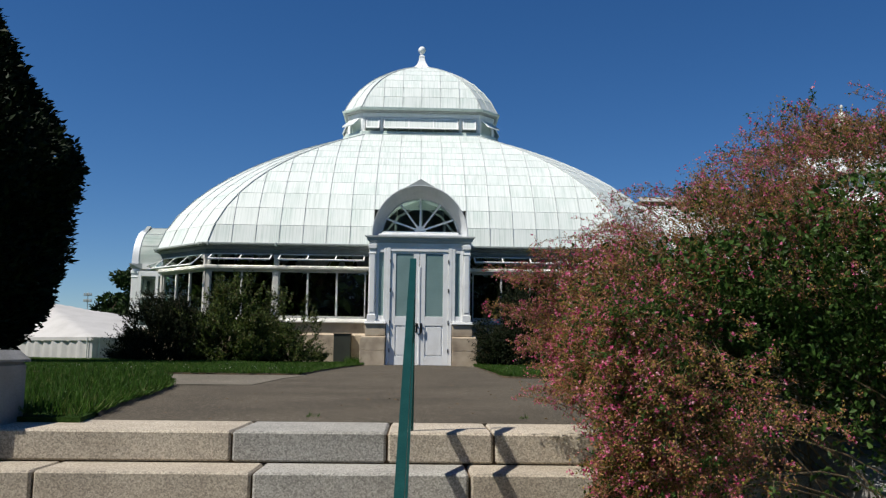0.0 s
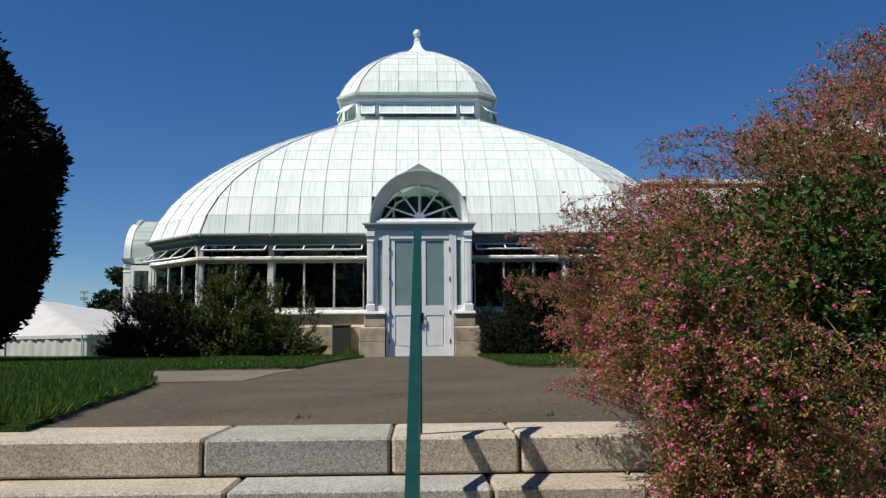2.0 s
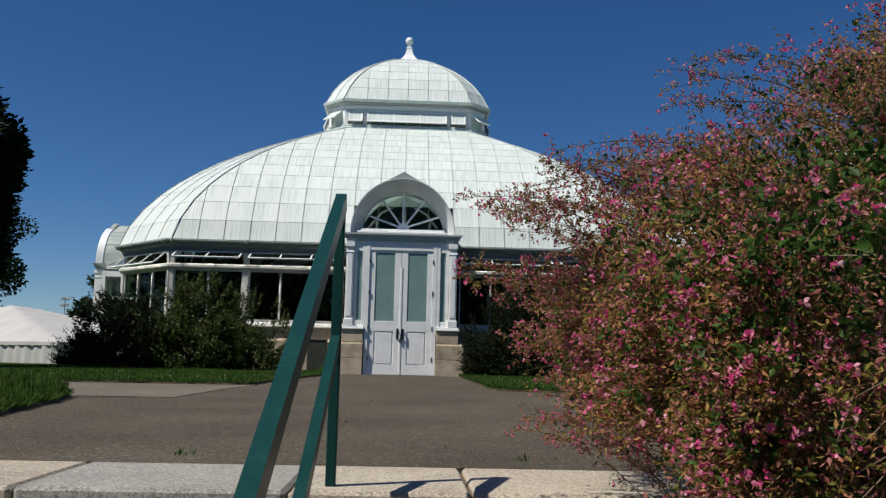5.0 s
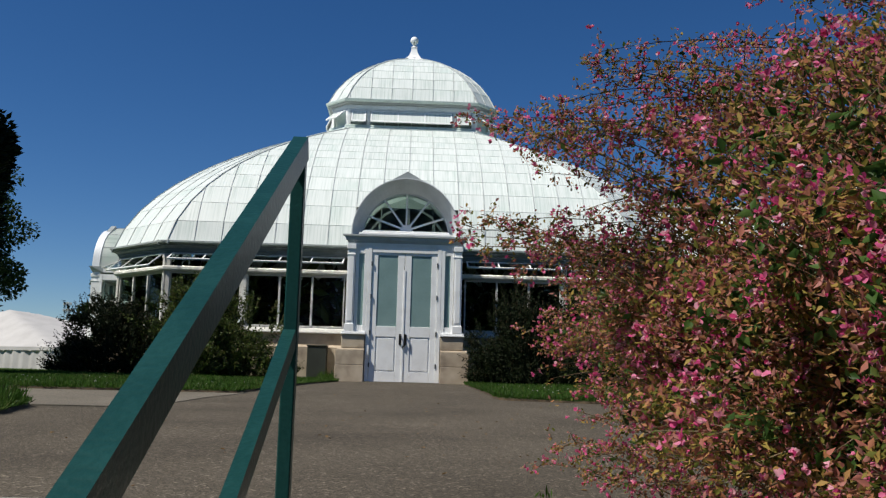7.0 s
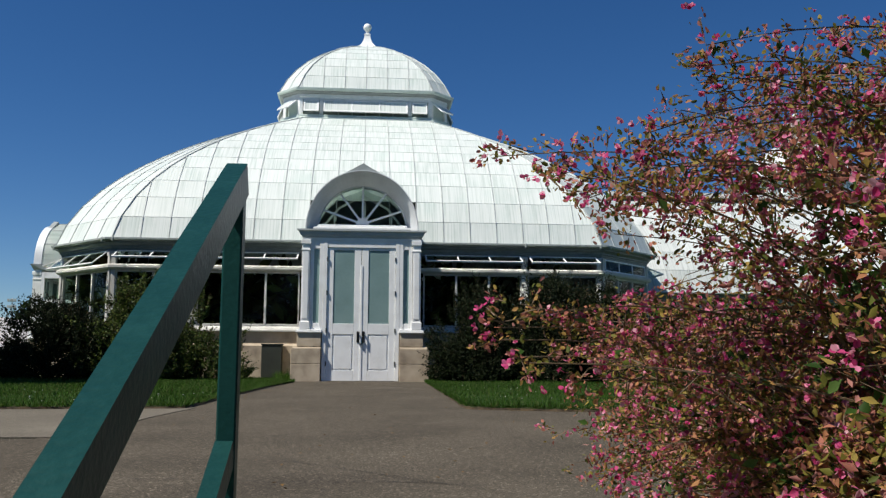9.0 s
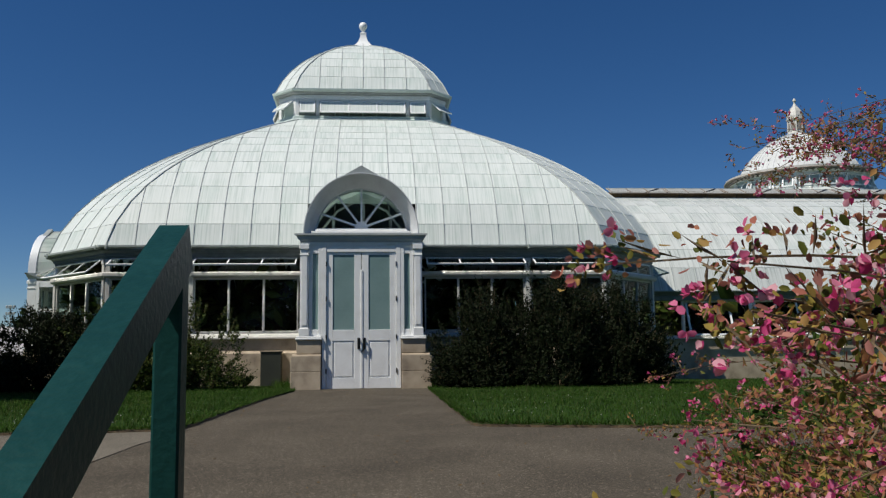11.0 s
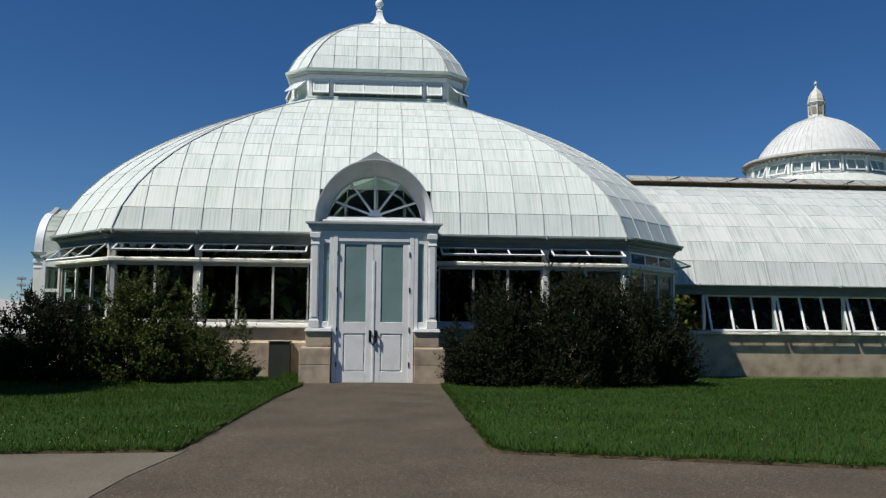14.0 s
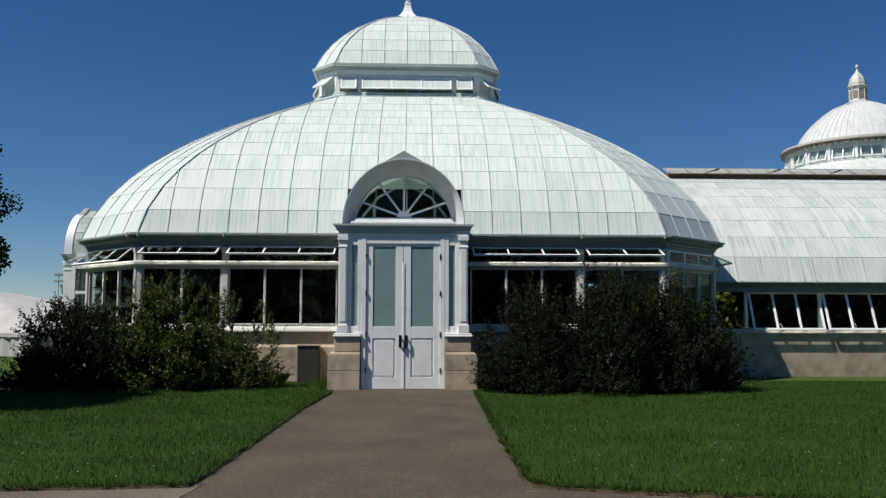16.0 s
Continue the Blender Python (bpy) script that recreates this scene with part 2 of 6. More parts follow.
def upper(y):
    """Height of the upper paving: level at the house, falling a little towards the stairs."""
    return STEP_Z * min(1.0, max(0.0, (-9.0 - y) / 9.0))


def ground_height(x, y):
    bank = min(1.0, max(0.0, (-18.9 - y) / 3.0))
    z = upper(y) * (1 - bank) + LOW * bank
    if STAIR_L - 0.25 < x < STAIR_R + 0.25 and -21.9 < y < -18.4:
        z = LOW
    far = math.hypot(x, y)
    return z - 0.06 - 0.004 * max(0, far - 60) * 0.2


def make_ground():
    fine = sorted({-1800, -900, -450, -220, -120, -70, -45, -30, 1800, 900, 450, 220, 120, 70, 45, 30, STAIR_L - 0.26, STAIR_L - 0.24, STAIR_R + 0.24, STAIR_R + 0.26} | {v * 1.0 for v in range(-20, 21)})
    rows = sorted({-1800, -900, -450, -220, -120, -70, -45, 1800, 900, 450, 220, 120, 70, 45, 30, -18.39, -18.41, -21.89, -21.91} | {v * 1.0 for v in range(-30, 21)} | {-18.9, -19.5, -20.5})
    v = [(x, y, ground_height(x, y)) for y in rows for x in fine]
    n = len(fine)
    f = [(j * n + i, j * n + i + 1, (j + 1) * n + i + 1, (j + 1) * n + i) for j in range(len(rows) - 1) for i in range(n - 1)]
    whole("ground", Mesh().add(v, f), FIELD, "broad green ground reaching to the horizon", "ground", kind="structure")


make_ground()


def slab(name, poly, top, thick, mat, label, category, lift=0.0, soft_edge=0.0):
    """A paving or lawn sheet that follows the upper ground, cut into strips along y."""
    ys = [p[1] for p in poly]
    y0, y1 = min(ys), max(ys)
    cuts = sorted({round(y, 3) for y in ys} | {y0 + (y1 - y0) * i / 30 for i in range(31)})
    left, right = {}, {}
    for y in cuts:
        xs = []
        for (ax, ay), (bx, by) in zip(poly, poly[1:] + poly[:1]):
            if ay != by and min(ay, by) - 1e-6 <= y <= max(ay, by) + 1e-6:
                xs.append(ax + (bx - ax) * (y - ay) / (by - ay))
        left[y], right[y] = min(xs), max(xs)
    v, f = [], []
    for y in cuts:
        z = upper(y) + lift
        v += [(left[y], y, z), (right[y], y, z), (left[y], y, z - thick), (right[y], y, z - thick)]
    for i in range(len(cuts) - 1):
        a, b = 4 * i, 4 * i + 4
        f += [(a, a + 1, b + 1, b), (a + 2, a, b, b + 2), (a + 1, a + 3, b + 3, b + 1)]
    e = 4 * len(cuts) - 4
    f += [(0, 2, 3, 1), (e, e + 1, e + 3, e + 2)]
    return whole(name, Mesh().add(v, f), mat, label, category, kind="structure")


slab("pavement_path", [(-2.6, -18.36), (26, -18.36), (26, -11.2), (1.7, -11.0), (1.75, 0.6), (-1.75, 0.6), (-1.8, -10.9), (-1.95, -11.4), (-2.2, -13.95), (-2.95, -14.0)], 0, 0.1, ASPHALT, "worn brown-grey asphalt path leading to the doors", "path")
slab("pavement_concrete", [(-26, -14.4), (-1.93, -13.86), (-1.9, -13.2), (-1.86, -12.1), (-1.72, -11.0), (-1.7, -10.7), (-26, -10.7)], 0, 0.1, CONCRETE, "pale concrete walk crossing between the lawns", "path", lift=0.006)
LAWNS = [
    ("lawn", [(-26, -11.2), (-3.4, -10.98), (-1.78, -10.85), (-1.7, -9.1), (-1.62, -4.5), (-1.42, -0.9), (-1.7, 0.0), (-1.7, 2.1), (-26, 2.1)], "mown green lawn before the glasshouse wall"),
    ("lawn", [(26, -16.0), (4.8, -12.0), (3.1, -11.5), (1.9, -11.15), (1.3, -10.93), (1.24, -10.75), (1.26, -8.8), (1.47, -0.9), (1.75, 0.0), (1.75, 2.1), (26, 2.1)], "mown green lawn beside the entrance path"),
    ("lawn", [(-26, -18.6), (-2.05, -18.6), (-2.12, -18.2), (-2.3, -17.2), (-2.42, -16.1), (-2.62, -14.7), (-2.78, -14.05), (-3.3, -13.95), (-26, -14.4)], "tufted green lawn above the stone steps"),
    ("lawn", [(26, -18.6), (2.1, -18.6), (2.25, -17.0), (2.35, -15.0), (2.72, -13.9), (3.1, -13.7), (26, -17.9)], "green lawn edge under the flowering shrub"),
]
STRAW = material("dry_edge", (0.04, 0.027, 0.013), 0.95, (0.018, 0.014, 0.008), (0.11, 0.07, 0.03), 9, 60, 0.8)


def make_edge(line):
    """A rough strip of soil and dry thatch along a lawn's edge."""
    v, f = [], []
    pts = []
    for (ax, ay), (bx, by) in zip(line, line[1:]):
        n = max(2, int(math.dist((ax, ay), (bx, by)) / 0.08))
        pts += [(ax + (bx - ax) * k / n, ay + (by - ay) * k / n, ax - bx, ay - by) for k in range(n)]
    for x, y, dx, dy in pts:
        ln = math.hypot(dx, dy)
        nx, ny = dy / ln, -dx / ln
        w = 0.014 + 0.022 * noise.noise((x * 3, y * 3, 0)) + 0.02 * noise.noise((x * 17, y * 17, 1))
        z = upper(y)
        v += [(x - nx * 0.05, y - ny * 0.05, z + 0.034), (x + nx * w * 0.4, y + ny * w * 0.4, z + 0.024 + 0.01 * noise.noise((x * 23, y * 23, 4))), (x + nx * (w + 0.012), y + ny * (w + 0.012), z - 0.004)]
    f = []
    for i in range(len(pts) - 1):
        f += [(3 * i, 3 * i + 3, 3 * i + 4, 3 * i + 1), (3 * i + 1, 3 * i + 4, 3 * i + 5, 3 * i + 2)]
    whole("lawn_edge", Mesh().add(v, f), STRAW, "crumbling brown edge of soil and dry grass", "edge", kind="structure")


EDGES = [
    [(-1.45, -0.9), (-1.62, -4.5), (-1.7, -9.1), (-1.78, -10.85), (-3.4, -10.98), (-14, -11.1)],
    [(14, -13.9), (4.8, -12.0), (3.1, -11.5), (1.9, -11.15), (1.3, -10.93), (1.24, -10.75), (1.26, -8.8), (1.47, -0.9)],
    [(-9, -14.1), (-3.3, -13.95), (-2.78, -14.05), (-2.62, -14.7), (-2.42, -16.1), (-2.3, -17.2), (-2.12, -18.2)],
    [(2.12, -18.4), (2.25, -17.0), (2.35, -15.0), (2.72, -13.9), (3.1, -13.7), (9, -14.78)],
]
for edge_line in EDGES:
    make_edge(edge_line)
lawn_obs = []
for nm, poly, lab in LAWNS:
    lawn_obs.append(slab(nm, poly, 0, 0.12, TURF, lab, "lawn", lift=0.03))
slab("lawn_crown", [(-26, -18.5), (-2.45, -18.5), (-2.7, -17.2), (-2.85, -16.1), (-3.05, -14.8), (-3.5, -14.35), (-26, -14.7)], 0, 0.09, TURF, "raised turf in the middle of the near lawn", "lawn", lift=0.085)


# ---- granite stairs ----
def make_stairs():
    joints = [
        [STAIR_L - 0.3, -1.07, -0.23, 0.355, 1.35, STAIR_R + 0.3],
        [STAIR_L - 0.3, -1.97, -0.89, 0.2, 0.84, STAIR_R + 0.3],
        [STAIR_L - 0.3, -1.3, -0.4, 0.6, 1.4, STAIR_R + 0.3],
        [STAIR_L - 0.3, -1.7, -0.7, 0.1, 1.1, STAIR_R + 0.3],
    ]
    stairs = thing("stone_stairs", "broad flight of weathered granite block steps", "stairs", kind="structure")
    bed = Mesh()
    for i in range(STEPS):
        bed.box(STAIR_L - 0.28, STAIR_R + 0.28, STEP_Y - RUN * i + 0.03, -18.38, STEP_Z - RISE * (i + 1) - 0.001, STEP_Z - RISE * i - 0.02)
    part("bed", bed, SOIL, stairs, "dark mortar bed in the joints")
    for i in range(STEPS):
        z1, y0 = STEP_Z - RISE * i, STEP_Y - RUN * i
        y1 = -18.36 if i == 0 else y0 + RUN + 0.02
        js = joints[i % 4]
        for k, (a, b) in enumerate(zip(js, js[1:])):
            m = Mesh().box(a + 0.006, b - 0.006, y0 + random.uniform(-0.004, 0.004), y1, z1 - RISE + 0.006, z1, 0.012)
            grey = (i, k) in ((0, 1), (1, 2), (3, 0), (2, 3))
            part("block", m, GRANITE_GREY if grey else GRANITE, stairs, "grey granite block" if grey else "")


make_stairs()


def make_cheek(x0, x1):
    """A low pier with a sloped wall beside the stairs."""
    t = thing("stair_pier", "grey stone pier with chamfered cap beside the steps", "pier", group="stair piers")
    bm = Mesh().box(x0, x1, -19.15, -18.5, -0.4, 0.235, 0.02)
    part("shaft", bm, PIERSTONE, t)
    cap = Mesh()
    w, c = 0.012, 0.06
    cap.prism([(x0 - w, 0.236), (x1 + w, 0.236), (x1 + w, 0.25), (x1 - c, 0.305), (x0 + c, 0.305), (x0 - w, 0.25)], -19.162, -18.488, lambda u, z, y: (u, y, z))
    part("cap", cap, PIERSTONE, t)
    side = Mesh()
    side.prism([(-21.9, LOW - 0.1), (-19.16, LOW - 0.1), (-19.16, -0.05), (-19.4, -0.08), (-21.7, -1.1), (-21.9, -1.1)], x0 + 0.05, x1 - 0.05, lambda y, z, x: (x, y, z))
    part("side_wall", side, PIERSTONE, t)


make_cheek(STAIR_L - 0.75, STAIR_L)
make_cheek(STAIR_R, STAIR_R + 0.5)


# ---- handrail ----
def make_rail():
    rail = thing("handrail", "teal painted steel handrail fixed on the stone steps", "handrail")
    x, y0, top, s = -0.1035, -18.925, 0.863, 0.533
    skew = 0.0145
    long = 2.75
    yl = y0 - long

    def bar(z, w, h, start):
        m = Mesh()
        d = math.sqrt(1 + s * s)
        a, b = (x - skew * -start, y0 + start, z + start * s - h / 2 * d), (x - skew * long, yl, z - long * s - h / 2 * d)
        m.beam(a, b, w, h)
        return m

    part("top_rail", bar(top - 0.012, 0.036, 0.058, 0.018), TEAL, rail)
    part("lower_rail", bar(0.388, 0.03, 0.045, -0.02), TEAL, rail)
    part("post", Mesh().box(x - 0.0165, x + 0.0165, y0 - 0.02, y0 + 0.019, STEP_Z, top - 0.03, 0.003), TEAL, rail)
    zl = STEP_Z - RISE * 6
    part("post", Mesh().box(x - skew * long - 0.0165, x - skew * long + 0.0165, yl + 0.1, yl + 0.14, LOW, top - (long - 0.1) * s - 0.05, 0.003), TEAL, rail)


make_rail()


# ---- the glasshouse pavilion: an octagon of long sides and cut corners ----
CX, CY = 0.0, 10.4
T225 = math.tan(radians(22.5))


def bezier(p, s):
    a, b, c, d = ((1 - s) ** 3, 3 * s * (1 - s) ** 2, 3 * s * s * (1 - s), s**3)
    return (a * p[0][0] + b * p[1][0] + c * p[2][0] + d * p[3][0], a * p[0][1] + b * p[1][1] + c * p[2][1] + d * p[3][1])


def even_rows(p, n):
    """n + 1 points at even steps along a curve."""
    pts = [bezier(p, i / 400) for i in range(401)]
    run = [0.0]
    for a, b in zip(pts, pts[1:]):
        run.append(run[-1] + math.dist(a, b))
    out, j = [], 0
    for k in range(n + 1):
        want = run[-1] * k / n
        while j < 399 and run[j + 1] < want:
            j += 1
        t = (want - run[j]) / (run[j + 1] - run[j])
        out.append(tuple(u + (w - u) * t for u, w in zip(pts[j], pts[j + 1])))
    return out


def rows_at(p, marks):
    """Points at given lengths along a curve."""
    fine = even_rows(p, 600)
    step = sum(math.dist(a, b) for a, b in zip(fine, fine[1:])) / 600
    return [fine[min(600, round(m / step))] for m in marks]


def clip(poly, a, b, c):
    """The part of a polygon where a x + b y <= c."""
    out = []
    for p, q in zip(poly, poly[1:] + poly[:1]):
        dp, dq = a * p[0] + b * p[1] - c, a * q[0] + b * q[1] - c
        if dp <= 0:
            out.append(p)
        if (dp < 0) != (dq < 0) and abs(dp - dq) > 1e-9:
            t = dp / (dp - dq)
            out.append((p[0] + (q[0] - p[0]) * t, p[1] + (q[1] - p[1]) * t))
    return out


def roof_face(owner, turn, dist0, dist1, half0, half1, rows, ribs, mat, rib_mat, single=True, gap=0.008, group_name="pane", porch=0.0):
    """One glazed roof slope: panes between parallel ribs, cut off by the hips. rows: (share of the way in, height)."""
    dist = [dist0 + (dist1 - dist0) * r[0] for r in rows]
    half = [half0 + (half1 - half0) * r[0] for r in rows]
    zs = [r[1] for r in rows]
    base = Matrix.Translation((CX, CY, 0)) @ Matrix.Rotation(radians(turn), 4, "Z")
    shared, joined = {}, Mesh()
    for i in range(len(rows) - 1):
        dd, dz = dist[i] - dist[i + 1], zs[i + 1] - zs[i]
        ln = math.hypot(dd, dz)
        ny, nz = -dz / ln, dd / ln
        for a, b in zip(ribs, ribs[1:]):
            c = (a + b) / 2
            if porch and abs(c) < 1.2 and zs[i + 1] < porch:
                continue
            poly = [(a + gap, 0.0), (b - gap, 0.0), (b - gap, 1.0), (a + gap, 1.0)]
            k = half[i] - half[i + 1]
            poly = clip(clip(poly, 1, k, half[i] - gap), -1, k, half[i] - gap)
            if len(poly) < 3:
                continue
            full = len(poly) == 4 and abs(poly[0][0] - a - gap) < 1e-4 and abs(poly[2][0] - b + gap) < 1e-4 and abs(poly[2][1] - 1) < 1e-4 and abs(poly[3][0] - a - gap) < 1e-4
            key = (i, round(b - a, 3))
            if full and single and key in shared:
                me = shared[key]
            else:
                m = Mesh()
                n = len(poly)
                v = []
                for lift in (0.0, -0.008):
                    for x, t in poly:
                        o = 0.016 - 0.007 * t + lift
                        y, z = -(dist[i] + (dist[i + 1] - dist[i]) * t) + ny * o, zs[i] + (zs[i + 1] - zs[i]) * t + nz * o
                        v.append((x - c, y, z))
                faces = [tuple(range(n)), tuple(range(2 * n - 1, n - 1, -1))] + [(j, n + j, n + (j + 1) % n, (j + 1) % n) for j in range(n)]
                m.add(v, faces)
                if not single:
                    joined.add([base @ Vector((x + c, y, z)) for x, y, z in v], faces)
                    continue
                me = m.data(group_name)
                me.materials.append(mat)
                if full:
                    shared[key] = me
            ob = part(group_name, None, None, owner, data=me)
            ob.matrix_basis = base @ Matrix.Translation((c, 0, 0))
    if not single:
        tagged(part("pane_field", joined, mat, owner), kind="stuff")
    # glazing bars along the slope, and the two hips
    pts = list(zip(dist, zs, half))
    for x in ribs:
        line = []
        for (d0, z0, h0), (d1, z1, h1) in zip(pts, pts[1:]):
            if abs(x) > h0 + 1e-6:
                break
            line.append(Vector((x, -d0, z0)))
            if abs(x) > h1 + 1e-6:
                t = (h0 - abs(x)) / (h0 - h1)
                line.append(Vector((x, -(d0 + (d1 - d0) * t), z0 + (z1 - z0) * t)))
                break
        else:
            line.append(Vector((x, -pts[-1][0], pts[-1][1])))
        if len(line) < 2 or (line[-1] - line[0]).length < 0.15:
            continue
        m = Mesh().sweep([base @ p for p in line], 0.02, 0.058, base.to_3x3() @ Vector((0, -1, 1)))
        part("glazing_bar", m, rib_mat, owner)
    m = Mesh().sweep([base @ Vector((h, -d, z)) for d, z, h in pts], 0.045, 0.07, base.to_3x3() @ Vector((0.4, -1, 1)))
    part("hip_bar", m, rib_mat, owner)


def ring(points, a0, h0):
    """A moulding that runs round the octagon. points: (outward, z) round its section; a0, h0: half width and half long side."""
    v, f = [], []
    n = len(points)
    corners = []
    for o, z in points:
        a, h = a0 + o, h0 + o * T225
        corners.append([(-h, -a), (h, -a), (a, -h), (a, h), (h, a), (-h, a), (-a, h), (-a, -h)])
    for k in range(8):
        v += [(CX + corners[i][k][0], CY + corners[i][k][1], points[i][1]) for i in range(n)]
    for k in range(8):
        q = (k + 1) % 8
        f += [(k * n + i, q * n + i, q * n + (i + 1) % n, k * n + (i + 1) % n) for i in range(n)]
    return Mesh().add(v, f)


def lime_glass(name, base, dark, light, green, through=0.0, tint_most=0.55, cloud_low=0.25):
    """Glass brushed with shading lime, streaked by rain down each pane."""
    mat = bpy.data.materials.new(name)
    mat.use_nodes = True
    n, l = mat.node_tree.nodes, mat.node_tree.links.new
    p = n["Principled BSDF"]
    p.inputs["Roughness"].default_value = 0.38
    p.inputs["Specular IOR Level"].default_value = 0.3
    co, info = n.new("ShaderNodeTexCoord"), n.new("ShaderNodeObjectInfo")
    off = n.new("ShaderNodeVectorMath")
    off.operation = "MULTIPLY_ADD"
    l(info.outputs["Random"], off.inputs[0])
    off.inputs[1].default_value = (37.0, 11.0, 19.0)
    l(co.outputs["Object"], off.inputs[2])
    streak, cloud = n.new("ShaderNodeMapping"), n.new("ShaderNodeMapping")
    streak.inputs["Scale"].default_value, cloud.inputs["Scale"].default_value = (30, 0.6, 0.6), (1.2, 0.9, 0.9)
    l(off.outputs[0], streak.inputs[0]), l(off.outputs[0], cloud.inputs[0])
    a, b = n.new("ShaderNodeTexNoise"), n.new("ShaderNodeTexNoise")
    a.inputs["Scale"].default_value, a.inputs["Detail"].default_value = 1.0, 5
    b.inputs["Scale"].default_value, b.inputs["Detail"].default_value = 1.2, 3
    l(streak.outputs[0], a.inputs[0]), l(cloud.outputs[0], b.inputs[0])
    ramp = n.new("ShaderNodeValToRGB")
    e = ramp.color_ramp.elements
    e[0].position, e[0].color, e[1].position, e[1].color = 0.37, (*dark, 1), 0.62, (*light, 1)
    e.new(0.47).color = (*base, 1)
    l(a.outputs[0], ramp.inputs[0])
    soft = n.new("ShaderNodeMix")
    soft.data_type = "RGBA"
    k = n.new("ShaderNodeMapRange")
    k.inputs[1].default_value, k.inputs[2].default_value, k.inputs[3].default_value, k.inputs[4].default_value = 0.35, 0.7, cloud_low, 1.0
    l(b.outputs[0], k.inputs[0])
    l(k.outputs[0], soft.inputs[0])
    soft.inputs[6].default_value = (*light, 1)
    l(ramp.outputs[0], soft.inputs[7])
    tint = n.new("ShaderNodeMix")
    tint.data_type = "RGBA"
    r2 = n.new("ShaderNodeMapRange")
    r2.inputs[1].default_value, r2.inputs[2].default_value, r2.inputs[3].default_value, r2.inputs[4].default_value = 0.5, 0.75, 0.0, tint_most
    l(b.outputs[0], r2.inputs[0]), l(r2.outputs[0], tint.inputs[0])
    l(soft.outputs[2], tint.inputs[6])
    tint.inputs[7].default_value = (*green, 1)
    vary = n.new("ShaderNodeMapRange")
    vary.inputs[3].default_value, vary.inputs[4].default_value = 0.965, 1.03
    l(info.outputs["Random"], vary.inputs[0])
    sc = n.new("ShaderNodeVectorMath")
    sc.operation = "SCALE"
    l(tint.outputs[2], sc.inputs[0]), l(vary.outputs[0], sc.inputs[3])
    l(sc.outputs[0], p.inputs["Base Color"])
    if through:
        tr, mx = n.new("ShaderNodeBsdfTranslucent"), n.new("ShaderNodeMixShader")
        l(sc.outputs[0], tr.inputs[0])
        mx.inputs[0].default_value = through
        l(p.outputs[0], mx.inputs[1]), l(tr.outputs[0], mx.inputs[2])
        l(mx.outputs[0], n["Material Output"].inputs[0])
    return mat


DOME_GLASS = lime_glass("limed_dome_glass", (0.575, 0.63, 0.6), (0.45, 0.515, 0.48), (0.675, 0.715, 0.69), (0.5, 0.605, 0.56), tint_most=0.42, cloud_low=0.42)
PORCH_GLASS = lime_glass("limed_porch_glass", (0.6, 0.665, 0.625), (0.4, 0.465, 0.43), (0.71, 0.755, 0.725), (0.49, 0.62, 0.57), 0.55)
WING_GLASS = lime_glass("limed_wing_glass", (0.5, 0.535, 0.515), (0.29, 0.32, 0.305), (0.61, 0.64, 0.62), (0.46, 0.55, 0.515), tint_most=0.4)
FAR_GLASS = lime_glass("weathered_far_glass", (0.53, 0.55, 0.55), (0.43, 0.44, 0.43), (0.6, 0.62, 0.62), (0.49, 0.47, 0.45))
FAR_GLASS.node_tree.nodes["Principled BSDF"].inputs["Roughness"].default_value = 0.75

GUTTER = material("gutter_metal", (0.3, 0.34, 0.325), 0.55, (0.2, 0.23, 0.22), (0.38, 0.42, 0.4), 5, 70, 0.1)
RUSTED = material("rust_stained_metal", (0.25, 0.215, 0.185), 0.7, (0.15, 0.12, 0.1), (0.42, 0.39, 0.36), 1.2, 30, 0.1)
FARPANE = material("pale_far_glass", (0.3, 0.36, 0.36), 0.3, (0.22, 0.27, 0.27), (0.38, 0.44, 0.44), 0.8, 12, 0.0)
VENT = material("vent_glass", (0.36, 0.37, 0.35), 0.5, (0.28, 0.29, 0.27), (0.43, 0.44, 0.42), 1.5, 20, 0.05)

pavilion = thing("glasshouse_pavilion", "white Victorian glasshouse pavilion with limed dome and lantern", "glasshouse")
dome = part("dome_roof", Mesh().lathe([(0.02, 8.24), (1.2, 8.24), (1.2, 8.27), (0.02, 8.27)], (CX, CY), 8), WHITE, pavilion, "limewashed dome of overlapping glass panes")
DOME_CURVE = [(0.1, 3.5), (0.5, 5.3), (2.6, 6.95), (5.55, 8.31)]
LAPS = [0.0, 0.655, 1.315, 1.97, 2.595, 3.215, 3.83, 4.41, 5.0, 5.65, 6.4, 7.49]
drows = [(d / 5.55, z) for d, z in rows_at(DOME_CURVE, LAPS)]
PITCH = 0.7035
main_ribs = [PITCH * k for k in range(-9, 10)]
HIP0, HIP1 = 6.42, 2.06
ROOT2 = math.sqrt(2)
CUT = (8.5 + HIP0) / ROOT2, (2.95 + HIP1) / ROOT2, (8.5 - HIP0) / ROOT2, (2.95 - HIP1) / ROOT2
cut_ribs = [CUT[2] * (k / 2 - 1) for k in range(5)]
roof_face(dome, 0, 8.5, 2.95, HIP0, HIP1, drows, main_ribs, DOME_GLASS, LEAD, porch=4.8)
for turn in (-45, 45):
    roof_face(dome, turn, *CUT, drows, cut_ribs, DOME_GLASS, LEAD)
for turn in (90, 180, 270):
    roof_face(dome, turn, 8.5, 2.95, HIP0, HIP1, drows, main_ribs, DOME_GLASS, LEAD, single=False, porch=4.8 if turn == 270 else 0.0)
for turn in (135, 225):
    roof_face(dome, turn, *CUT, drows, cut_ribs, DOME_GLASS, LEAD, single=False)

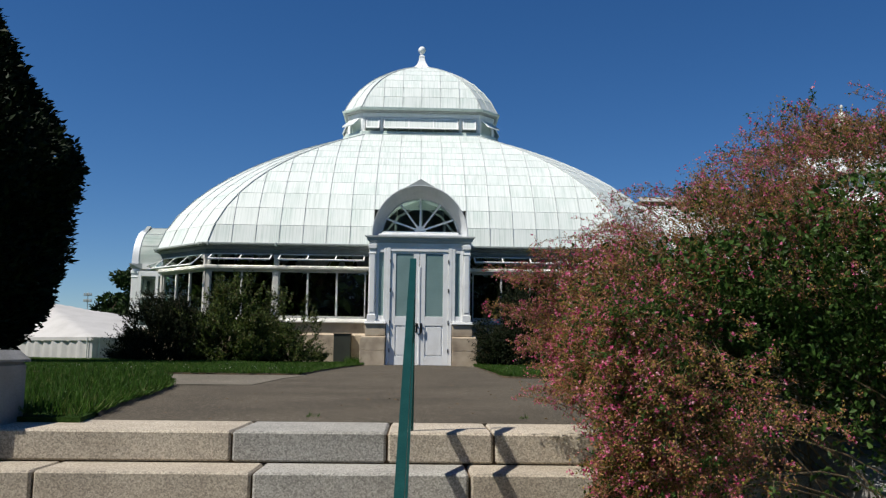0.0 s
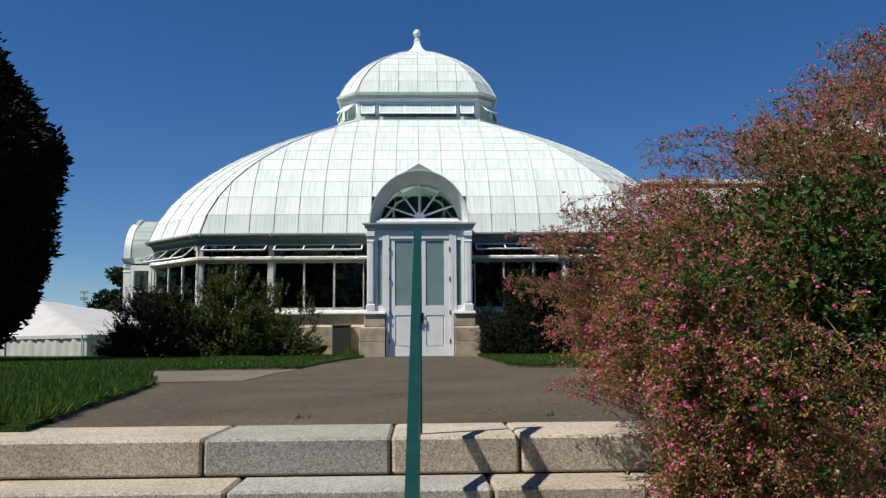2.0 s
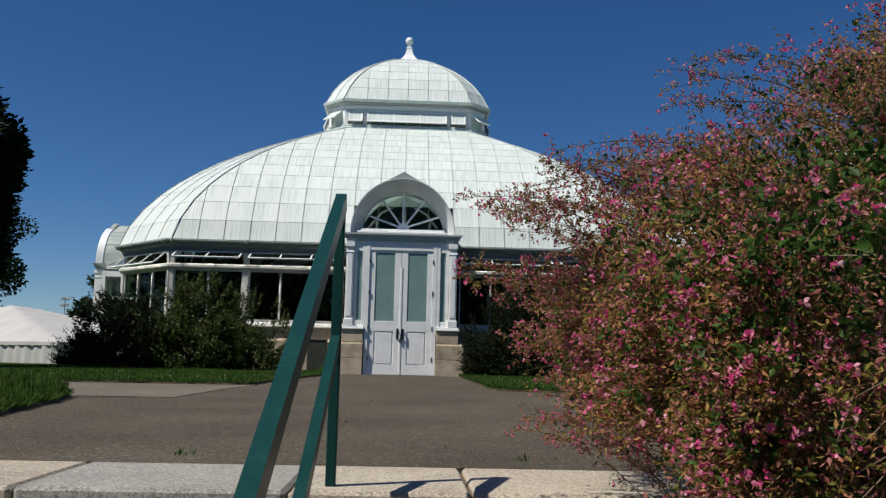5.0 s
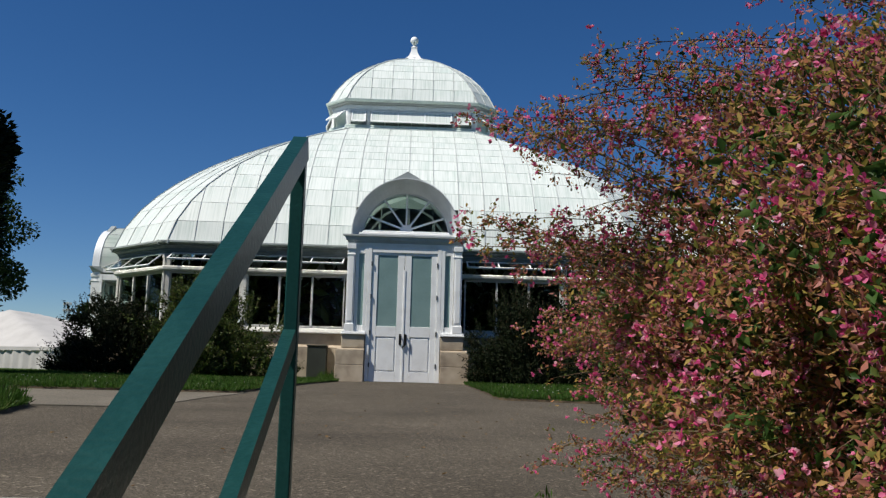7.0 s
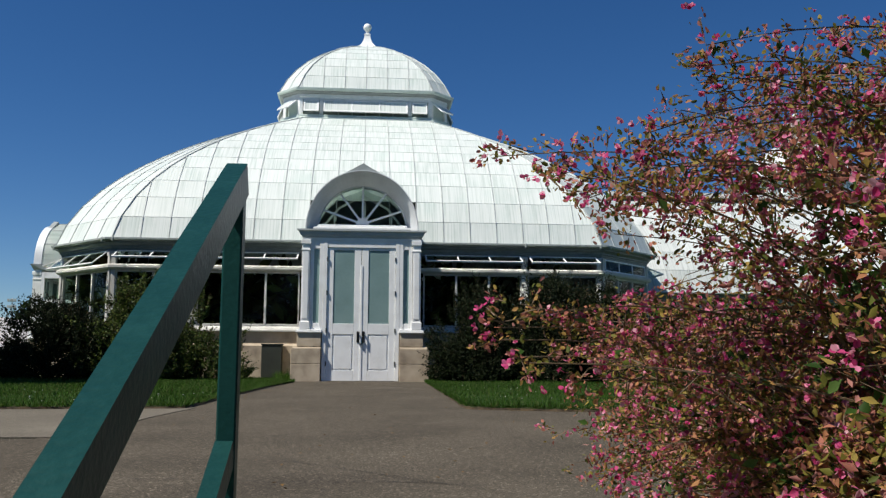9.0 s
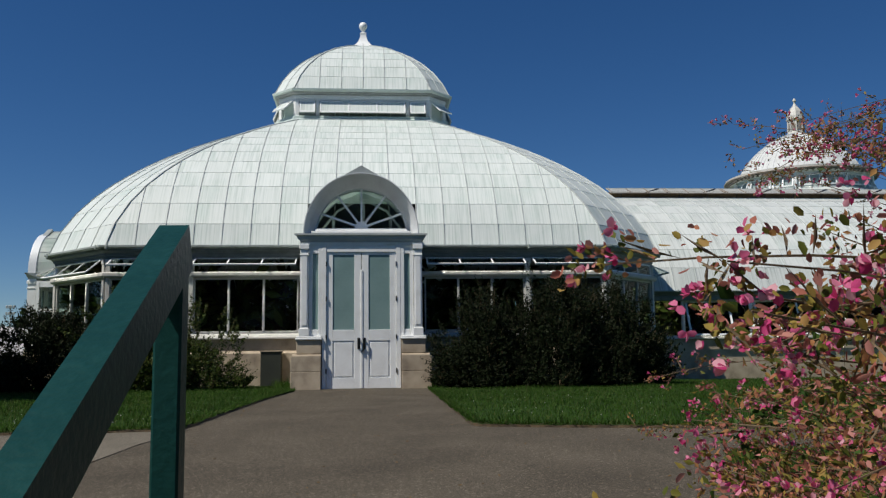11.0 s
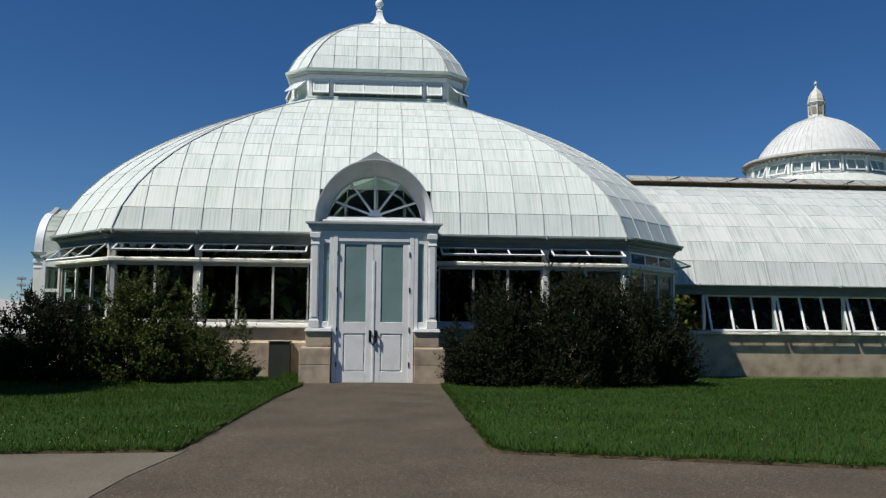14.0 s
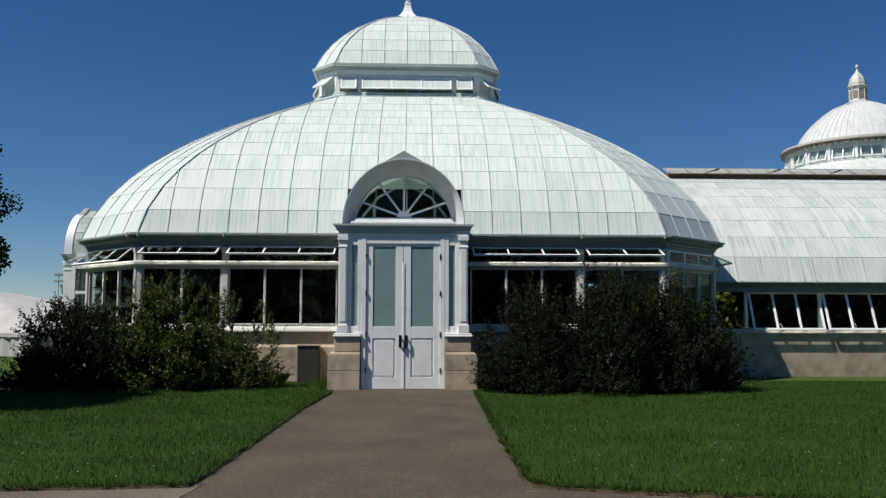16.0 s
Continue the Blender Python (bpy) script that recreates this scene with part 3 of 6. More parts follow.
part("plinth", ring([(0.0, -0.3), (0.16, -0.3), (0.16, 0.84), (0.1, 0.9), (0.08, 0.9), (0.08, 1.2), (-0.25, 1.2), (-0.25, -0.3)], 8.2, 6.35), STONE, pavilion, "buff sandstone plinth wall with a moulded ledge")
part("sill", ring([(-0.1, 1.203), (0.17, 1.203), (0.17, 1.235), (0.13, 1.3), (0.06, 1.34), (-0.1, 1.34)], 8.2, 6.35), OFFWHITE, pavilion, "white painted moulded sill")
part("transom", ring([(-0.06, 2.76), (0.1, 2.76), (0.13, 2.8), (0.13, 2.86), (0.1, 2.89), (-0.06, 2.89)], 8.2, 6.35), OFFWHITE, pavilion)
part("entablature", ring([(-0.1, 3.22), (0.02, 3.22), (0.02, 3.265), (0.04, 3.27), (0.04, 3.31), (0.075, 3.32), (0.075, 3.365), (0.1, 3.375), (0.13, 3.405), (0.17, 3.415), (0.17, 3.47), (-0.1, 3.47)], 8.2, 6.35), BANDPAINT, pavilion, "grey-green painted moulded entablature")
part("gutter", ring([(0.15, 3.473), (0.24, 3.473), (0.28, 3.5), (0.28, 3.545), (0.25, 3.545), (0.25, 3.51), (0.15, 3.51)], 8.2, 6.35), GUTTER, pavilion, "weathered grey-green metal gutter")
part("floor_slab", ring([(-0.3, -0.2), (-0.3, 0.0), (-8.1, 0.0), (-8.1, -0.2)], 8.2, 6.35), FLOOR, pavilion)


def face_matrix(turn):
    return Matrix.Translation((CX, CY, 0)) @ Matrix.Rotation(radians(turn), 4, "Z")


def put(m, mat):
    m.v = [tuple(mat @ Vector(p)) for p in m.v]
    return m


def bay(turn, dist, x0, x1, n, vent=True, lean=68):
    """One bay between posts: fixed lights below, a row of top-hung vents above."""
    fm = face_matrix(turn)
    y = -dist
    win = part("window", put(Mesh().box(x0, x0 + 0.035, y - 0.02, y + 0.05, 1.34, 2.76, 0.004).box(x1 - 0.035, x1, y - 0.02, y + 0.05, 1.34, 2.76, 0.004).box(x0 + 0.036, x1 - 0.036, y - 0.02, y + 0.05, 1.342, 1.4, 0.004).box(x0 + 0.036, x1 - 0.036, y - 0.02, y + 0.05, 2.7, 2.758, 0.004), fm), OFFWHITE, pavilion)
    w = (x1 - x0) / n
    for k in range(1, n):
        x = x0 + w * k
        part("mullion", put(Mesh().box(x - 0.027, x + 0.027, y - 0.035, y + 0.045, 1.401, 2.699, 0.005), fm), OFFWHITE, win)
    for k in range(n):
        part("pane", put(Mesh().box(x0 + w * k + 0.03, x0 + w * (k + 1) - 0.03, y + 0.012, y + 0.018, 1.4, 2.7), fm), GLASS, win)
    # the vent: a light frame hung at its top edge and pushed outwards
    length, a = 0.56, radians(lean if vent else 4)
    hinge = Vector((0, y - 0.03, 3.235 if vent else 3.21))
    out, up = Vector((0, -math.sin(a), -math.cos(a))), Vector((0, -math.cos(a), math.sin(a)))
    if not vent:
        length = 0.31

    def at(x, s):
        return fm @ (hinge + Vector((x, 0, 0)) + out * s)

    upv = fm.to_3x3() @ up
    sash = part("vent_sash", Mesh().beam(at(x0 + 0.03, length), at(x1 - 0.03, length), 0.045, 0.04, upv), WHITE, pavilion, "white top-hung vent sash standing open" if vent else "white vent sash standing shut")
    part("top_rail", Mesh().beam(at(x0 + 0.03, 0.02), at(x1 - 0.03, 0.02), 0.04, 0.03, upv), WHITE, sash)
    for k in range(n + 1):
        x = x0 + 0.05 + (x1 - x0 - 0.1) * k / n
        part("bar", Mesh().beam(at(x, 0.04), at(x, length - 0.022), 0.035, 0.03, upv), WHITE, sash)
    for k in range(n):
        xa, xb = x0 + 0.07 + (x1 - x0 - 0.1) * k / n, x0 + 0.03 + (x1 - x0 - 0.1) * (k + 1) / n
        part("pane", Mesh().beam(at((xa + xb) / 2, 0.04), at((xa + xb) / 2, length - 0.022), xb - xa, 0.005, upv), GLASS, sash).visible_shadow = False


def post(turn, dist, x, w=0.15):
    fm = face_matrix(turn)
    y = -dist
    m = Mesh().box(x - w / 2, x + w / 2, y - 0.06, y + 0.08, 1.36, 3.2, 0.006).box(x - w / 2 - 0.02, x + w / 2 + 0.02, y - 0.08, y + 0.08, 1.342, 1.42, 0.005).box(x - w / 2 - 0.015, x + w / 2 + 0.015, y - 0.075, y + 0.08, 3.1, 3.218, 0.005)
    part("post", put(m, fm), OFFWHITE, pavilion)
    part("gutter_bracket", put(Mesh().box(x - 0.03, x + 0.03, y - 0.295, y - 0.16, 3.44, 3.56, 0.015), fm), GUTTER, pavilion)


for turn in (0, 90, 270):
    for s in (-1, 1):
        for a, b, n in ((1.6, 4.2, 3), (4.36, 6.24, 2)):
            bay(turn, 8.2, *sorted((s * a, s * b)), n)
        post(turn, 8.2, s * 4.28)
        post(turn, 8.2, s * 6.29, 0.1)
WALL_CUT = (8.2 + 6.35) / math.sqrt(2)
for turn in (-45, 45, 135, 225):
    bay(turn, WALL_CUT, -1.19, 1.19, 3, vent=turn != 45, lean=50)
    post(turn, WALL_CUT, -1.25, 0.1)
    post(turn, WALL_CUT, 1.25, 0.1)
part("back_wall", put(Mesh().box(-6.3, 6.3, -8.2, -8.1, 1.34, 3.22), face_matrix(180)), WHITE, pavilion)

# lantern
LA, LH = 2.72, 2.165
part("lantern_base", ring([(-0.3, 8.1), (0.16, 8.2), (0.2, 8.26), (0.2, 8.36), (0.12, 8.4), (0.12, 8.47), (0.06, 8.5), (-0.12, 8.5)], LA, LH), VERDI, pavilion, "pale green lantern kerb")
part("lantern_frieze", ring([(-0.12, 9.03), (0.02, 9.03), (0.02, 9.1), (0.04, 9.11), (0.04, 9.2), (-0.12, 9.2)], LA, LH), WHITE, pavilion)
part("lantern_soffit", ring([(-0.12, 9.203), (0.1, 9.21), (0.17, 9.25), (0.17, 9.27), (-0.12, 9.27)], LA, LH), GREYPAINT, pavilion, "dark green soffit under the lantern gutter")
part("lantern_gutter", ring([(0.1, 9.273), (0.2, 9.273), (0.24, 9.3), (0.25, 9.36), (0.21, 9.37), (0.2, 9.33), (0.1, 9.36)], LA, LH), VERDI, pavilion)
cut_l = (LA + LH) / math.sqrt(2)
cut_hl = (LA - LH) / math.sqrt(2)


def lantern_light(turn, dist, x0, x1, n, lean):
    fm = face_matrix(turn)
    y = -dist
    a, length = radians(lean), 0.45
    hinge = Vector((0, y - 0.045, 9.0))
    out, up = Vector((0, -math.sin(a), -math.cos(a))), Vector((0, -math.cos(a), math.sin(a)))
    upv = fm.to_3x3() @ up

    def at(x, s):
        return fm @ (hinge + Vector((x, 0, 0)) + out * s)

    sash = part("lantern_sash", Mesh().beam(at(x0, length), at(x1, length), 0.045, 0.04, upv), WHITE, pavilion)
    part("top_rail", Mesh().beam(at(x0, 0.02), at(x1, 0.02), 0.04, 0.03, upv), WHITE, sash)
    for k in range(n + 1):
        x = x0 + 0.02 + (x1 - x0 - 0.04) * k / n
        part("bar", Mesh().beam(at(x, 0.04), at(x, length - 0.022), 0.045, 0.04, upv), WHITE, sash)
    for k in range(n):
        xa, xb = x0 + 0.04 + (x1 - x0 - 0.04) * k / n, x0 + (x1 - x0 - 0.04) * (k + 1) / n
        part("pane", Mesh().beam(at((xa + xb) / 2, 0.04), at((xa + xb) / 2, length - 0.022), xb - xa, 0.006, upv), DOME_GLASS, sash)


for turn in (0, 90, 180, 270):
    fm = face_matrix(turn)
    for x in (-2.12, -1.46, 1.46, 2.12):
        part("lantern_post", put(Mesh().box(x - 0.06, x + 0.06, -LA - 0.04, -LA + 0.06, 8.501, 9.028, 0.005), fm), WHITE, pavilion)
    for x in (-0.9, -0.45, 0, 0.45, 0.9):
        part("lantern_mullion", put(Mesh().box(x - 0.02, x + 0.02, -LA, -LA + 0.05, 8.501, 9.028), fm), VERDI, pavilion)
    part("lantern_panel", put(Mesh().box(-2.05, 2.05, -LA + 0.062, -LA + 0.08, 8.501, 9.028), fm), GUTTER, pavilion, "grey-green lantern lining")
    for x0, x1, n in ((-1.38, 1.38, 3), (-2.03, -1.54, 1), (1.54, 2.03, 1)):
        lantern_light(turn, LA, x0, x1, n, 24)
for turn in (-45, 45, 135, 225):
    fm = face_matrix(turn)
    for x in (-cut_hl + 0.05, cut_hl - 0.05):
        part("lantern_post", put(Mesh().box(x - 0.05, x + 0.05, -cut_l - 0.03, -cut_l + 0.06, 8.501, 9.028, 0.005), fm), WHITE, pavilion)
    part("lantern_panel", put(Mesh().box(-0.3, 0.3, -cut_l + 0.065, -cut_l + 0.08, 8.501, 9.028), fm), VERDI, pavilion)
    lantern_light(turn, cut_l, -0.3, 0.3, 1, 48)
lrows = [(d / 2.6, z) for d, z in even_rows([(0.03, 9.38), (0.35, 10.25), (1.1, 11.2), (2.6, 11.79)], 7)]
cap = part("lantern_dome", Mesh().lathe([(0.02, 11.86), (0.3, 11.86), (0.3, 11.88), (0.02, 11.88)], (CX, CY), 8), WHITE, pavilion, "small limewashed glass dome over the lantern")
for turn in (0, -90, 90, 180):
    roof_face(cap, turn, 2.9, 0.3, 2.24, 0.2, lrows, [PITCH * k for k in range(-4, 5)], DOME_GLASS, LEAD, single=turn == 0)
for turn in (-45, 45, 135, 225):
    roof_face(cap, turn, 3.634, 0.354, 0.467, 0.07, lrows, [-0.5, 0.0, 0.5], DOME_GLASS, LEAD, single=turn in (-45, 45))
fin = Mesh().lathe([(0.54, 11.7), (0.52, 11.79), (0.44, 11.82), (0.34, 11.9), (0.25, 12.01), (0.18, 12.15), (0.14, 12.3), (0.16, 12.32), (0.16, 12.35), (0.08, 12.39), (0.06, 12.46)], (CX, CY), 4, radians(45))
part("finial_base", fin, WHITE, pavilion)
ball = [(0.06, 12.46), (0.09, 12.485)] + [(0.15 * math.sin(a), 12.63 - 0.15 * math.cos(a)) for a in [radians(35 + 14.5 * i) for i in range(11)]]
part("finial_ball", Mesh().lathe(ball, (CX, CY), 20), WHITE, pavilion, smooth=True)


# ---- entrance portal ----
def make_portal(m4, name):
    t = thing(name, "white arched entrance portal with fanlight and stone piers", "portal", group="arched portals")
    t.matrix_basis = m4
    for s in (-1, 1):
        pier = part("stone_pier", Mesh().box(s * 0.915, s * 1.6, -0.03, 0.55, -0.2, 0.4, 0.012), STONE, t, "buff sandstone pier of stacked blocks")
        part("block", Mesh().box(s * 0.915, s * 1.6, -0.03, 0.55, 0.403, 0.74, 0.008), STONE, pier)
        cap = Mesh().prism([(-0.03, 0.742), (0.55, 0.742), (0.55, 0.8), (0.06, 0.8), (-0.02, 0.77)], s * 0.915, s * 1.56, lambda y, z, x: (x, y, z))
        part("cap_block", cap, STONE, pier)
        part("block", Mesh().box(s * 0.915, s * 1.47, 0.03, 0.55, 0.801, 1.12, 0.01), STONE, pier)
        part("pier_sill", Mesh().box(s * 0.9, s * 1.5, -0.01, 0.5, 1.123, 1.16, 0.008).box(s * 0.905, s * 1.48, 0.01, 0.5, 1.161, 1.2, 0.008), WHITE, t)
        pil = Mesh().box(s * 1.21, s * 1.4, 0.04, 0.3, 1.201, 3.2, 0.006).box(s * 1.24, s * 1.37, 0.028, 0.05, 1.45, 3.05, 0.005)
        pil.box(s * 1.185, s * 1.425, 0.015, 0.3, 1.201, 1.38, 0.01).box(s * 1.195, s * 1.415, 0.02, 0.3, 3.05, 3.08, 0.006).box(s * 1.19, s * 1.42, 0.012, 0.3, 3.2, 3.32, 0.01)
        part("pilaster", pil, WHITE, t)
        fr = Mesh().box(s * 1.12, s * 1.2, 0.085, 0.24, 1.2, 3.3, 0.005).box(s * 0.9, s * 0.985, 0.07, 0.24, 1.2, 3.3, 0.005).box(s * 0.986, s * 1.119, 0.085, 0.24, 1.2, 1.35, 0.005).box(s * 0.986, s * 1.119, 0.085, 0.24, 3.1, 3.3, 0.005)
        part("sidelight_frame", fr, WHITE, t)
        part("sidelight", Mesh().box(s * 0.98, s * 1.125, 0.12, 0.13, 1.34, 3.11), FROST, t, "green frosted glass sidelight")
        part("jamb", Mesh().box(s * 0.805, s * 0.899, 0.065, 0.3, 0.0, 3.3, 0.005), WHITE, t)
        # side wall of the porch
        part("side_plinth", Mesh().box(s * 1.2, s * 1.46, 0.56, 2.6, -0.2, 1.12, 0.01), STONE, t)
        sw = Mesh().box(s * 1.28, s * 1.4, 0.31, 2.6, 1.125, 1.25).box(s * 1.3, s * 1.4, 0.31, 2.6, 3.1, 3.3).box(s * 1.3, s * 1.4, 0.31, 2.6, 2.3, 2.4)
        for y in (0.31, 0.95, 1.65):
            sw.box(s * 1.29, s * 1.41, y, y + 0.1, 1.251, 3.3)
        part("side_frame", sw, WHITE, t)
        part("side_pane", Mesh().box(s * 1.34, s * 1.35, 0.4, 2.5, 1.25, 3.1), GLASS, t)
        # a door leaf
        x0, x1 = (s * 0.006, s * 0.8)
        leaf = Mesh().box(x0, s * 0.165, 0.095, 0.145, 0.012, 3.13, 0.004).box(s * 0.655, x1, 0.095, 0.145, 0.012, 3.13, 0.004)
        leaf.box(s * 0.166, s * 0.654, 0.095, 0.145, 0.012, 0.25, 0.004).box(s * 0.166, s * 0.654, 0.095, 0.145, 1.09, 1.34, 0.004).box(s * 0.166, s * 0.654, 0.095, 0.145, 3.07, 3.13, 0.004)
        leaf.box(s * 0.16, s * 0.66, 0.118, 0.13, 0.245, 1.095)
        door = part("door", leaf, WHITE, t, "white panelled glazed door leaf, shut")
        part("raised_panel", Mesh().box(s * 0.2, s * 0.62, 0.102, 0.12, 0.285, 1.055, 0.016), WHITE, door)
        part("door_glass", Mesh().box(s * 0.16, s * 0.66, 0.112, 0.122, 1.335, 3.075), FROST, door, "green frosted glass")
        hd = Mesh().box(s * 0.032, s * 0.092, 0.083, 0.095, 0.9, 1.16, 0.004).box(s * 0.042, s * 0.082, 0.035, 0.085, 1.11, 1.135, 0.006).box(s * 0.042, s * 0.082, 0.035, 0.085, 0.925, 0.95, 0.006).box(s * 0.044, s * 0.08, 0.02, 0.045, 0.92, 1.14, 0.01)
        part("handle", hd, IRON, door, "black iron pull handle")
        if s > 0:
            part("lever", Mesh().beam((0.06, 0.075, 0.9), (0.0, 0.045, 0.84), 0.022, 0.022), IRON, door)
        for z in (0.35, 1.12, 2.0, 2.8):
            part("hinge", Mesh().box(s * 0.79, s * 0.815, 0.05, 0.097, z, z + 0.11, 0.004), IRON, door)
    part("astragal", Mesh().box(-0.02, 0.028, 0.08, 0.1, 0.02, 2.72, 0.004), WHITE, t)
    part("threshold", Mesh().box(-0.914, 0.914, 0.0, 0.6, -0.15, 0.01, 0.004), CONCRETE, t)
    part("head", Mesh().box(-0.8, 0.8, 0.075, 0.3, 3.135, 3.3, 0.004).box(-1.4, 1.4, 0.06, 0.32, 3.301, 3.36), WHITE, t)
    cor = Mesh()
    sec = [(0.42, 3.361), (0.045, 3.361), (0.04, 3.4), (0.02, 3.42), (0.005, 3.5), (-0.02, 3.52), (-0.02, 3.56), (0.42, 3.565)]
    n = len(sec)
    v = []
    for s in (-1, 1):
        v += [(s * (1.4 + 2 * max(0, 0.045 - y)), y, z) for y, z in sec]
    cor.add(v, [tuple(range(n)), tuple(range(2 * n - 1, n - 1, -1))] + [(i, n + i, n + (i + 1) % n, (i + 1) % n) for i in range(n)])
    part("cornice", cor, CORNICE, t, "white moulded cornice with grey shade in its colour")
    # arch: a coved ring round the fanlight
    z0, steps = 3.566, 36
    sec = [(1.0, 0.25), (1.0, 0.04), (0.985, 0.005), (0.9, 0.005), (0.85, 0.06), (0.74, 0.11), (0.56, 0.2), (0.38, 0.33), (0.22, 0.47), (0.1, 0.57), (0.0, 0.58), (0.0, 0.66), (0.1, 0.66), (0.5, 0.42), (0.72, 0.27)]
    v, f = [], []
    for i in range(steps + 1):
        a = math.pi * i / steps
        for g, y in sec:
            rx, rz = 1.07 + 0.27 * g, 1.13 + 0.31 * g
            v.append((rx * math.cos(a), y, z0 + rz * math.sin(a)))
    k = len(sec)
    for i in range(steps):
        f += [(i * k + j, i * k + (j + 1) % k, (i + 1) * k + (j + 1) % k, (i + 1) * k + j) for j in range(k)]
    f += [tuple(range(k))[::-1], tuple(range(steps * k, steps * k + k))]
    part("arch", Mesh().add(v, f), ARCHPAINT, t, "white coved arch moulding", smooth=False)
    part("fan_sill", Mesh().box(-1.07, 1.07, 0.1, 0.64, 3.567, 3.68, 0.01).box(-1.15, 1.15, 0.03, 0.25, 3.567, 3.62, 0.01).box(-1.05, 1.05, 0.52, 0.63, 3.681, 3.76, 0.006), WHITE, t)
    part("fan_glass", Mesh().prism([(1.07 * math.cos(math.pi * i / 24), 3.6 + 1.1 * math.sin(math.pi * i / 24)) for i in range(25)], 0.61, 0.616, lambda x, z, y: (x, y, z)), GLASS, t, "clear fanlight glass")
    hub = [(0.165 * math.cos(math.pi * i / 12), 3.76 + 0.165 * math.sin(math.pi * i / 12)) for i in range(13)]
    part("fan_hub", Mesh().prism(hub, 0.55, 0.605, lambda x, z, y: (x, y, z)), WHITE, t)
    for deg in (27, 58, 90, 122, 153):
        c, s = math.cos(radians(deg)), math.sin(radians(deg))
        part("fan_spoke", Mesh().beam((0.13 * c, 0.58, 3.76 + 0.13 * s), (1.07 * c, 0.58, 3.62 + 1.09 * s), 0.05, 0.036, up=(0, 1, 0)), WHITE, t)
    inner = [(-1.12, 2.62, 3.57), (-1.02, 2.62, 4.05), (-0.64, 2.62, 4.52), (0.0, 2.62, 4.86), (0.64, 2.62, 4.52), (1.02, 2.62, 4.05), (1.12, 2.62, 3.57)]
    part("inner_rib", Mesh().sweep(inner, 0.06, 0.05, (0, 1, 0)), WHITE, t, "white pointed rib inside the porch")
    for x, top in ((-0.76, 4.36), (0.05, 4.8), (0.76, 4.36)):
        part("inner_post", Mesh().box(x - 0.022, x + 0.022, 2.6, 2.64, 3.57, top), WHITE, t)
    for y in (0.95, 1.75):
        ring_ = [(1.25 * math.cos(math.pi * i / 14), y, 3.57 + 1.33 * math.sin(math.pi * i / 14)) for i in range(15)]
        part("inner_rib", Mesh().sweep(ring_, 0.035, 0.035, (0, 1, 0)), LEAD, t, "thin curved bar under the porch roof")
    gab = Mesh().prism([(-0.62, 4.83), (-0.3, 4.97), (0.3, 4.97), (0.62, 4.83), (0.0, 5.19)], 0.1, 0.255, lambda x, z, y: (x, y, z))
    part("gable", gab, GREYPAINT, t, "small grey pointed gable over the arch")
    # porch roof back to the dome
    out = [(1.31 * math.cos(math.pi * i / 24), 3.566 + 1.4 * math.sin(math.pi * i / 24)) for i in range(25)]
    out = [(x, max(z, 5.1 - 0.5 * abs(x))) if abs(x) < 0.55 else (x, z) for x, z in out]
    inn = [(x * 0.975, 3.566 + (z - 3.566) * 0.975) for x, z in out]
    rv, rf = [], []
    for y in (0.262, 2.75):
        rv += [(x, y, z) for x, z in out] + [(x, y, z) for x, z in inn]
    for i in range(24):
        rf += [(i, i + 1, 50 + i + 1, 50 + i), (25 + i, 75 + i, 75 + i + 1, 25 + i + 1), (i, 25 + i, 25 + i + 1, i + 1), (50 + i, 50 + i + 1, 75 + i + 1, 75 + i)]
    rf += [(0, 50, 75, 25), (24, 49, 99, 74)]
    part("porch_roof", Mesh().add(rv, rf), PORCH_GLASS, t, "limewashed curved porch roof")
    bars = Mesh()
    for i in (4, 8, 12, 16, 20):
        bars.beam((out[i][0], 0.27, out[i][1]), (out[i][0], 2.75, out[i][1]), 0.03, 0.03)
    part("porch_bars", bars, LEAD, t)
    for s in (-1, 1):
        part("roof_kerb", Mesh().box(s * 1.3, s * 1.42, 0.43, 2.4, 3.361, 3.56), WHITE, t)
    return t


make_portal(Matrix.Identity(4), "entrance_portal")
make_portal(Matrix.Translation((-10.82, CY, 0)) @ Matrix.Rotation(radians(-90), 4, "Z"), "side_portal")


